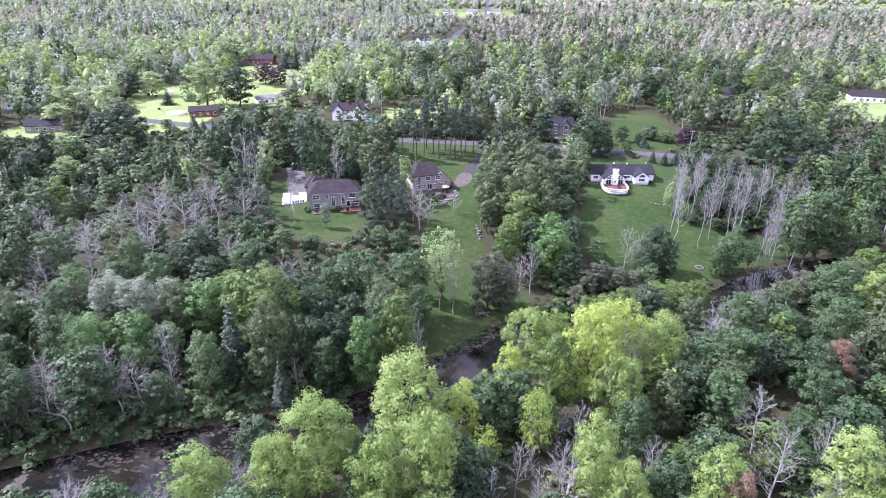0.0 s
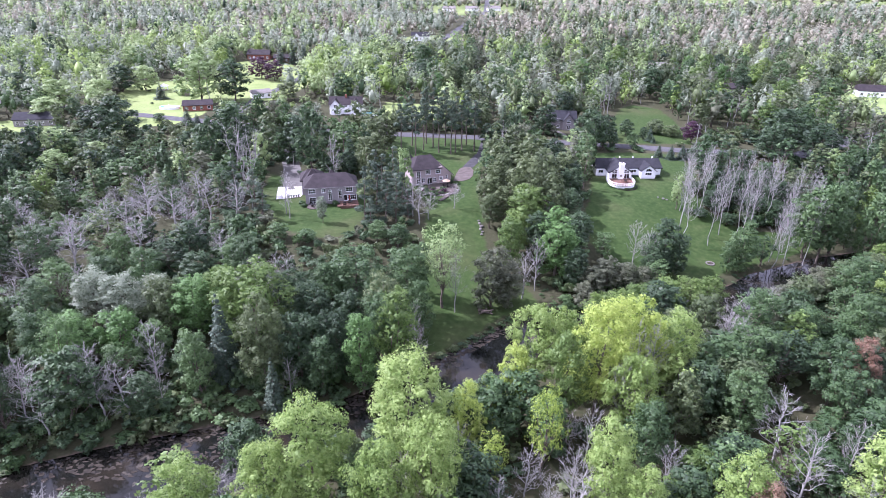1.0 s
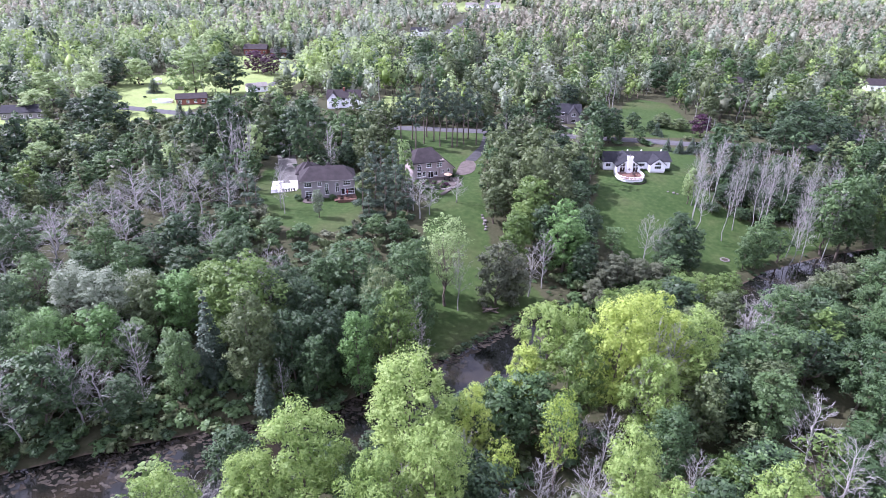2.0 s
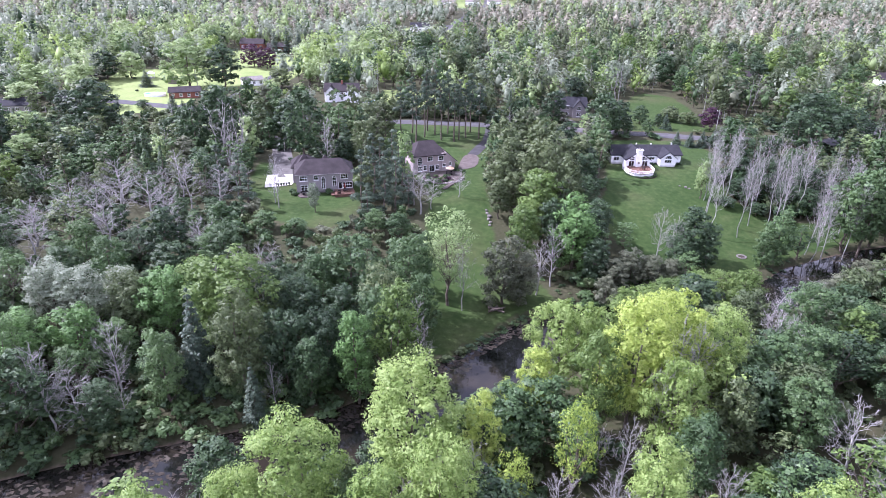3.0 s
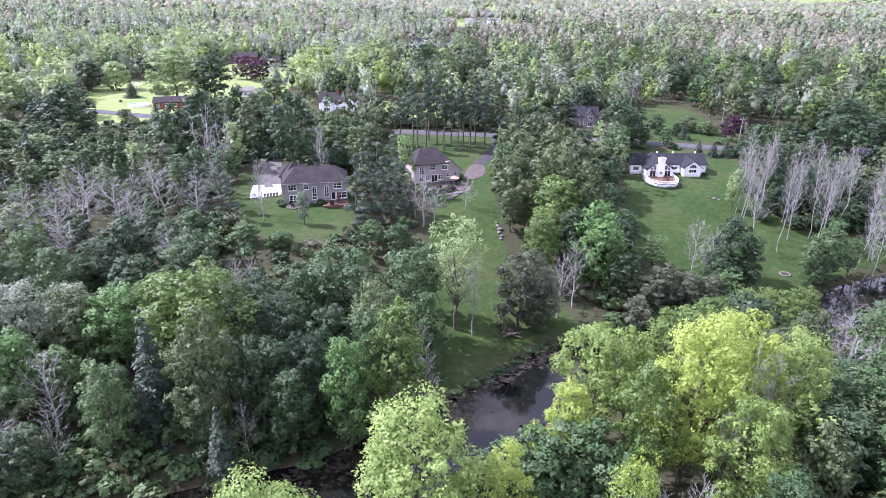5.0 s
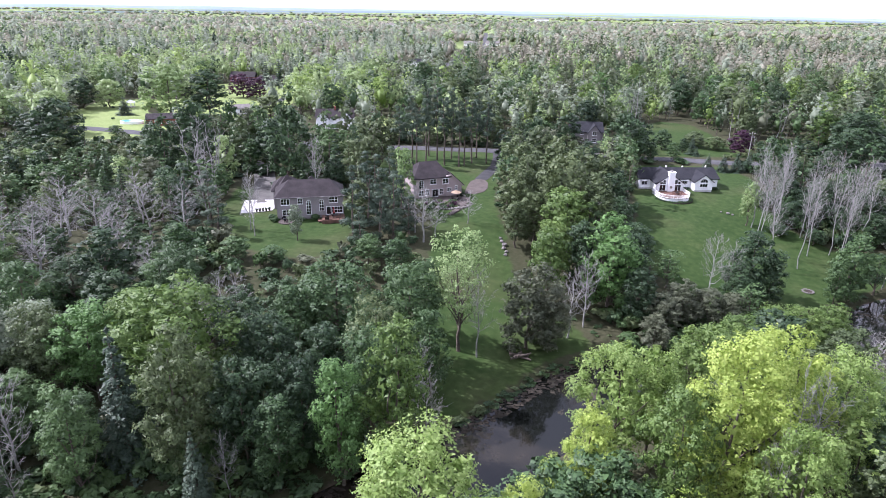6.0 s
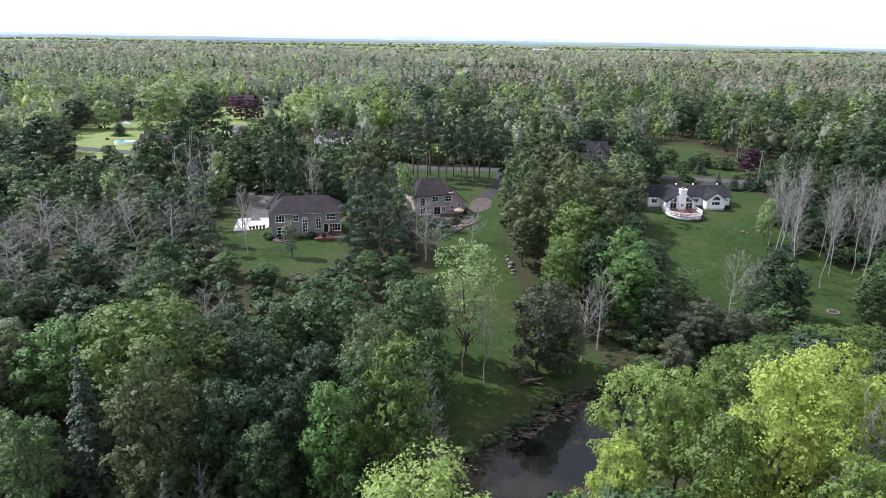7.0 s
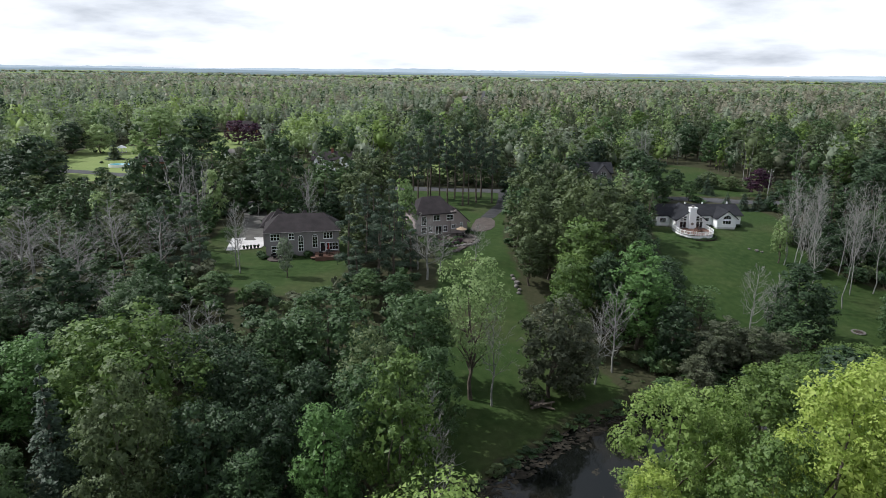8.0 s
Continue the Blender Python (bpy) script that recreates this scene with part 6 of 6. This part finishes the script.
    for i, (px_, py_) in enumerate(pts):
        if i % 5 == 0:
            part("post", boxed(px_ - 0.07, px_ + 0.07, py_ - 0.07, py_ + 0.07, 0.36, 1.45), WHITE_TRIM, d)
        else:
            part("baluster", boxed(px_ - 0.03, px_ + 0.03, py_ - 0.03, py_ + 0.03, 0.36, 1.25), WHITE_TRIM, d)
    for z0 in (0.48, 1.25):
        bm = bmesh.new()
        for (ax, ay), (bx, by) in zip(rim[:-1], rim[1:]):
            nx, ny = (by - ay), -(bx - ax)
            k = 0.06 / math.hypot(nx, ny)
            prism(bm, [(ax + nx * k, ay + ny * k), (bx + nx * k, by + ny * k), (bx - nx * k, by - ny * k), (ax - nx * k, ay - ny * k)], z0, z0 + 0.09)
        part("rail", bm, WHITE_TRIM, d)
    bed = tagged(part("mulch_bed", prism(bmesh.new(), [(5.6 * math.cos(a) - 0.1, -5.0 + 4.8 * math.sin(a)) for a in np.linspace(math.pi * 0.98, 2.02 * math.pi, 20)], -1.6, -0.62), MULCH), "dark mulch bed round the white deck", "flower bed")
    bed.matrix_world = d.matrix_world.copy()
    for i in range(22):
        a = math.pi * (1.02 + 0.96 * i / 21)
        x, y, z = at_house(d, 5.1 * math.cos(a) - 0.1, -5.0 + 4.3 * math.sin(a))
        tree("bush", x, y, z - 0.55 + RK.uniform(0.5, 0.9), RK.uniform(0.4, 0.65), RK.choice(["dark", "mid", "olive"]), "in the mulch bed by the deck")
    x, y, z = at_house(d, 1.2, -4.2)
    garden_table(x, y, z + 0.36, "round dark table on the white-railed deck")
    for a in range(4):
        garden_chair(x + 1.0 * math.cos(a * 1.57), y + 1.0 * math.sin(a * 1.57), z + 0.36, math.degrees(a * 1.57) - 90, DECK_RED, "brown chair on the white-railed deck")
    for px_, s in ((12.6, 0.7), (13.9, 0.8), (15.2, 0.7), (22.2, 0.9), (23.4, 1.0)):
        x, y, z = at_house(h, px_, -0.9)
        tree("bush", x, y, z + s * 1.2, s, "dark", "against the white house wall")


def plain_house(x, y, rot, w, d, eave, ridge, wall, roof, label, storeys=1, gables=(), chimney=None, z=None):
    """A smaller, further house: walls, roof, front gable, windows."""
    h = house_at("house", x, y, rot, label, z)
    part("wall", boxed(0, w, 0, d, -0.8, eave), wall, h)
    for xx in (0.0, w - 0.2):
        part("gable_wall", prism(bmesh.new(), [(0, eave), (d, eave), (d / 2, ridge - 0.25)], xx, xx + 0.2, "x"), wall, h)
    part("roof", hip_roof(bmesh.new(), 0, w, 0, d, eave, ridge, 0.3, 0.3), roof, h)
    for gx in gables:
        g = part("front_gable", prism(bmesh.new(), [(gx, -0.2), (gx + 5, -0.2), (gx + 5, eave), (gx + 2.5, ridge - 0.6), (gx, eave)], -1.6, 0.2, "y"), wall, h)
        part("gable_roof", gable_roof_y(bmesh.new(), gx, gx + 5, -1.6, d / 2, eave, ridge - 0.5), roof, g)
    if chimney:
        part("chimney", boxed(chimney, chimney + 0.9, d * 0.4, d * 0.4 + 0.9, eave, ridge + 1.0), BRICK_RED, h)
    for s in range(storeys):
        k = max(2, int(w / 3.2))
        for i in range(k):
            x0 = (i + 0.5) * w / k - 0.6
            if not any(gx - 1.3 < x0 < gx + 5 for gx in gables):
                window(h, x0, 0.9 + 2.7 * s, 1.2, 1.3)
        for gx in gables:
            window(h, gx + 1.7, 0.9 + 2.7 * s, 1.6, 1.4, y=-1.6)
    return h


grey_house()
beige_house()
ranch_house()
plain_house(-55, 321, 4, 16, 8, 4.6, 8.0, WHITE_WALL, SHINGLE_BROWN, "white two-storey house with grey roof behind trees", 2, (0.6, 10.4), 7.6)
plain_house(50, 299, -6, 13, 9, 4.4, 8.0, SIDING_GREY, SHINGLE_DARK, "dark grey house half hidden by trees", 2, (7.0,))
plain_house(-192, 289, 12, 17, 9, 2.9, 5.6, SIDING_GREY, SHINGLE_DARK, "low grey house with dark roof among trees")
plain_house(-128, 322, 18, 14, 8, 2.7, 4.8, BRICK_RED, SHINGLE_BROWN, "low red brick house with brown roof")
plain_house(-101, 352, 30, 10, 7, 2.7, 4.4, WHITE_WALL, STONE, "low pale-roofed outbuilding beside the drive")
plain_house(-140, 482, 0, 16, 9, 3.4, 6.5, BRICK_RED, SHINGLE_BROWN, "red barn with brown roof behind the lawn")
plain_house(-118, 470, 6, 14, 8, 3.0, 5.6, BRICK_RED, SHINGLE_BROWN, "red-brown house behind the purple trees")
plain_house(-26, 596, 5, 16, 9, 3.6, 7.0, WHITE_WALL, SHINGLE_DARK, "distant white house among woods", 1, (2.0,))
plain_house(142, 463, -5, 17, 8, 3.0, 5.0, WHITE_WALL, STONE, "distant white flat-roofed house among woods")
plain_house(246, 383, -12, 18, 9, 3.2, 6.4, WHITE_WALL, SHINGLE_BROWN, "distant white house with brown roof")
plain_house(166, 387, -6, 13, 8, 3.0, 5.5, SIDING_GREY, SHINGLE_BROWN, "distant grey house among woods")
for hx, hy_, hr in ((2, 885, 4), (32, 893, -3), (62, 900, 8)):
    plain_house(hx, hy_, hr, 17, 9, 3.2, 6.4, WHITE_WALL, STONE, "distant pale house on the open clearing")
for hx, hy_, w_ in ((-330, 1500, 60), (420, 1900, 50), (640, 1850, 60), (300, 2100, 40), (-120, 1450, 30)):
    sh_ = house_at("barn", hx, hy_, 0, "distant long white farm shed on the plain")
    tagged(sh_, category="barn")
    part("wall", boxed(0, w_, 0, 18, -3, 8), WHITE_WALL, sh_)
    part("roof", hip_roof(bmesh.new(), 0, w_, 0, 18, 8, 11, 0.3, 0.3), STONE, sh_)

# garden shed, pools, drives
s_ = house_at("garden_shed", -142, 357, 10, "small grey wooden garden shed on the lawn")
tagged(s_, category="shed")
part("wall", boxed(0, 4.2, 0, 3.2, -0.2, 2.4), WOOD_GREY, s_)
part("roof", hip_roof(bmesh.new(), 0, 4.2, 0, 3.2, 2.4, 3.6, 0.1, 0.1, 0.25), SHINGLE_BROWN, s_)
part("door", boxed(1.5, 2.7, -0.05, 0.0, 0, 2.0), WOOD_GREY, s_)
for px_, py_, ra, rb, lab in ((-137, 328, 5.0, 3.0, "above-ground pool with white wall on the lawn"), (-35, 319, 4.0, 3.0, "blue garden pool beside the white house")):
    e = tagged(new("swimming_pool", None), lab, "pool")
    e.matrix_world = pose(px_, py_, gz(px_, py_))
    ring = lambda k: [(ra * k * math.cos(a), rb * k * math.sin(a)) for a in np.linspace(0, 2 * math.pi, 28, endpoint=False)]
    part("pool_wall", prism(bmesh.new(), ring(1.0), -0.5, 1.15), WHITE_TRIM, e)
    part("pool_water", prism(bmesh.new(), ring(0.93), 1.0, 1.17), POOL_BLUE, e)


def sheet(name, outline, mat, lift, label, category):
    """A paved area following the ground."""
    p = np.array(outline, float)
    c = p.mean(0)
    rings = [c + (p - c) * k for k in (0.34, 0.67, 1.0)]
    v = np.concatenate([[c]] + rings)
    z = ground_z(v[:, 0], v[:, 1]) + lift
    n_p = len(p)
    i = np.arange(n_p)
    j = (i + 1) % n_p
    t = np.stack([np.zeros(n_p, int), 1 + i, 1 + j], 1)
    q = np.concatenate([np.stack([1 + r * n_p + i, 1 + (r + 1) * n_p + i, 1 + (r + 1) * n_p + j, 1 + r * n_p + j], 1) for r in (0, 1)])
    top = np.concatenate([v, z[:, None]], 1)
    edge = np.concatenate([rings[-1], (z[-n_p:] - 0.3)[:, None]], 1)
    k = len(top)
    q = np.concatenate([q, np.stack([1 + 2 * n_p + i, k + i, k + j, 1 + 2 * n_p + j], 1)])
    return tagged(new(name, mesh_np(name, np.concatenate([top, edge]), q, t, mats=[mat])), label, category, kind="structure")


sheet("pavement", [(-54, 203), (-50, 204.5), (-46.6, 206), (-46, 212), (-47, 216), (-52, 215.5), (-56, 214.5), (-55, 208)], CONCRETE, 0.10, "pale concrete parking pad beside the grey house", "pavement")
ribbon("road", [(-51, 213), (-53, 225), (-57, 240), (-63, 262), (-66, 291)], 6.5, GRAVEL, 0.07, "grey gravel drive leading to the grey house", "drive")
sheet("pavement", [(4.8, 224.2), (8, 223.6), (10.6, 226), (12, 230), (12.6, 236), (11.6, 241), (9.6, 241), (7.4, 238), (6, 232)], PATIO, 0.09, "brown-grey paved court beside the beige house", "pavement")
ribbon("road", [(10.6, 240), (13, 247), (17, 258), (19, 270), (20, 281)], 4.0, DRIVE, 0.07, "dark asphalt drive leading to the road", "drive")
ribbon("road", [(57, 275), (55, 290), (52, 297)], 3.5, GRAVEL, 0.07, "gravel drive across the road", "drive")
for i in range(5):
    px_, py_ = -50.2 + i * 0.75, 204.6 + i * 0.32
    e = tagged(new("potted_plant", None), "small potted plant along the parking pad", "plant", "potted plants")
    e.matrix_world = pose(px_, py_, gz(px_, py_) + 0.12)
    bm = bmesh.new()
    bmesh.ops.create_cone(bm, cap_ends=True, segments=10, radius1=0.2, radius2=0.28, depth=0.45, matrix=Matrix.Translation((0, 0, 0.22)))
    part("pot", bm, DARK_METAL, e)
    c_ = new("foliage", MESH["bush", i % 3][1]); c_.parent = e
    c_.matrix_local = Matrix.Translation((0, 0, 0.4)) @ Matrix.Diagonal((0.2, 0.2, 0.2, 1))
    c_.material_slots[0].link = "OBJECT"; c_.material_slots[0].material = LEAF["dark"]

# small things on the upper lawn
e = tagged(new("gazebo", None), "small white garden gazebo on the sunny lawn", "gazebo")
e.matrix_world = pose(-157, 372, gz(-157, 372))
bm = bmesh.new()
bmesh.ops.create_cone(bm, cap_ends=True, segments=6, radius1=2.6, radius2=0.15, depth=1.3, matrix=Matrix.Translation((0, 0, 3.0)))
part("roof", bm, WHITE_TRIM, e)
for i in range(6):
    cx, cy = 2.1 * math.cos(i * 1.047), 2.1 * math.sin(i * 1.047)
    part("post", boxed(cx - 0.06, cx + 0.06, cy - 0.06, cy + 0.06, 0, 2.4), WHITE_TRIM, e)
part("floor", prism(bmesh.new(), [(2.3 * math.cos(i * 1.047), 2.3 * math.sin(i * 1.047)) for i in range(6)], -0.2, 0.12), WOOD_GREY, e)
for bx, by, br in ((-170, 372, 1.3), (-164, 368, 1.0), (-166, 340, 0.8), (-148, 366, 1.2), (-150, 338, 0.9)):
    tree("bush", bx, by, gz(bx, by) + br * 1.6, br, "dark", "on the sunny upper lawn")

# poles by the road
for px_, py_ in ((67.5, 279.5), (109.6, 271.5), (150, 268)):
    e = tagged(new("utility_pole", None), "weathered grey wooden utility pole by the road", "pole", "utility poles")
    e.matrix_world = pose(px_, py_, gz(px_, py_))
    bm = bmesh.new()
    bmesh.ops.create_cone(bm, cap_ends=True, segments=10, radius1=0.17, radius2=0.11, depth=11.0, matrix=Matrix.Translation((0, 0, 5.0)))
    part("shaft", bm, DEADWOOD, e)
    part("crossarm", boxed(-1.1, 1.1, -0.07, 0.07, 9.6, 9.75), WOOD_GREY, e)
    for xx in (-0.95, -0.1, 0.75):
        part("insulator", boxed(xx, xx + 0.12, -0.05, 0.05, 9.75, 9.98), WHITE_TRIM, e)
    part("transformer", boxed(0.15, 0.6, -0.22, 0.22, 8.2, 9.1), STONE, e)

# small things on the lawns
e = tagged(new("fire_pit", None), "ring of grey stones round a fire pit on grass", "fire pit")
fz = gz(81, 176)
e.matrix_world = pose(81, 176, fz)
for i in range(14):
    bm = bmesh.new()
    lump(bm, (0, 0, 0), 0.27, RK)
    o = part("stone", bm, STONE, e)
    o.matrix_local = pose(1.15 * math.cos(i * 0.449), 1.15 * math.sin(i * 0.449), 0.08)
bm = bmesh.new()
bmesh.ops.create_cone(bm, cap_ends=True, segments=18, radius1=1.05, radius2=0.95, depth=0.12)
part("ash", bm, MULCH, e)
for bx, by, br in ((77.5, 213, 0.5), (75.8, 213.6, 0.35), (78.6, 212.5, 0.4), (12.6, 186, 0.6), (12.9, 187.5, 0.7), (13.1, 184.6, 0.5), (12.4, 189.0, 0.55), (12.8, 183.2, 0.5), (12.2, 190.6, 0.45)):
    boulder(bx, by, br, "pale grey boulder at the edge of the lawn")
e = tagged(new("log_pile", None), "heap of brown cut logs on the creek lawn", "log pile")
e.matrix_world = pose(12.0, 146.3, gz(12.0, 146.3))
for i in range(11):
    bm = bmesh.new()
    r_ = RK.uniform(0.16, 0.3)
    bmesh.ops.create_cone(bm, cap_ends=True, segments=9, radius1=r_, radius2=r_ * 0.85, depth=RK.uniform(1.4, 2.8), matrix=Matrix.Rotation(radians(90), 4, "Y"))
    o = part("log", bm, PINEBARK, e)
    o.matrix_local = pose(RK.uniform(-1, 1), RK.uniform(-0.7, 0.7), 0.2 + 0.07 * i, RK.uniform(-10, 10), RK.uniform(-12, 12), RK.uniform(-50, 50))
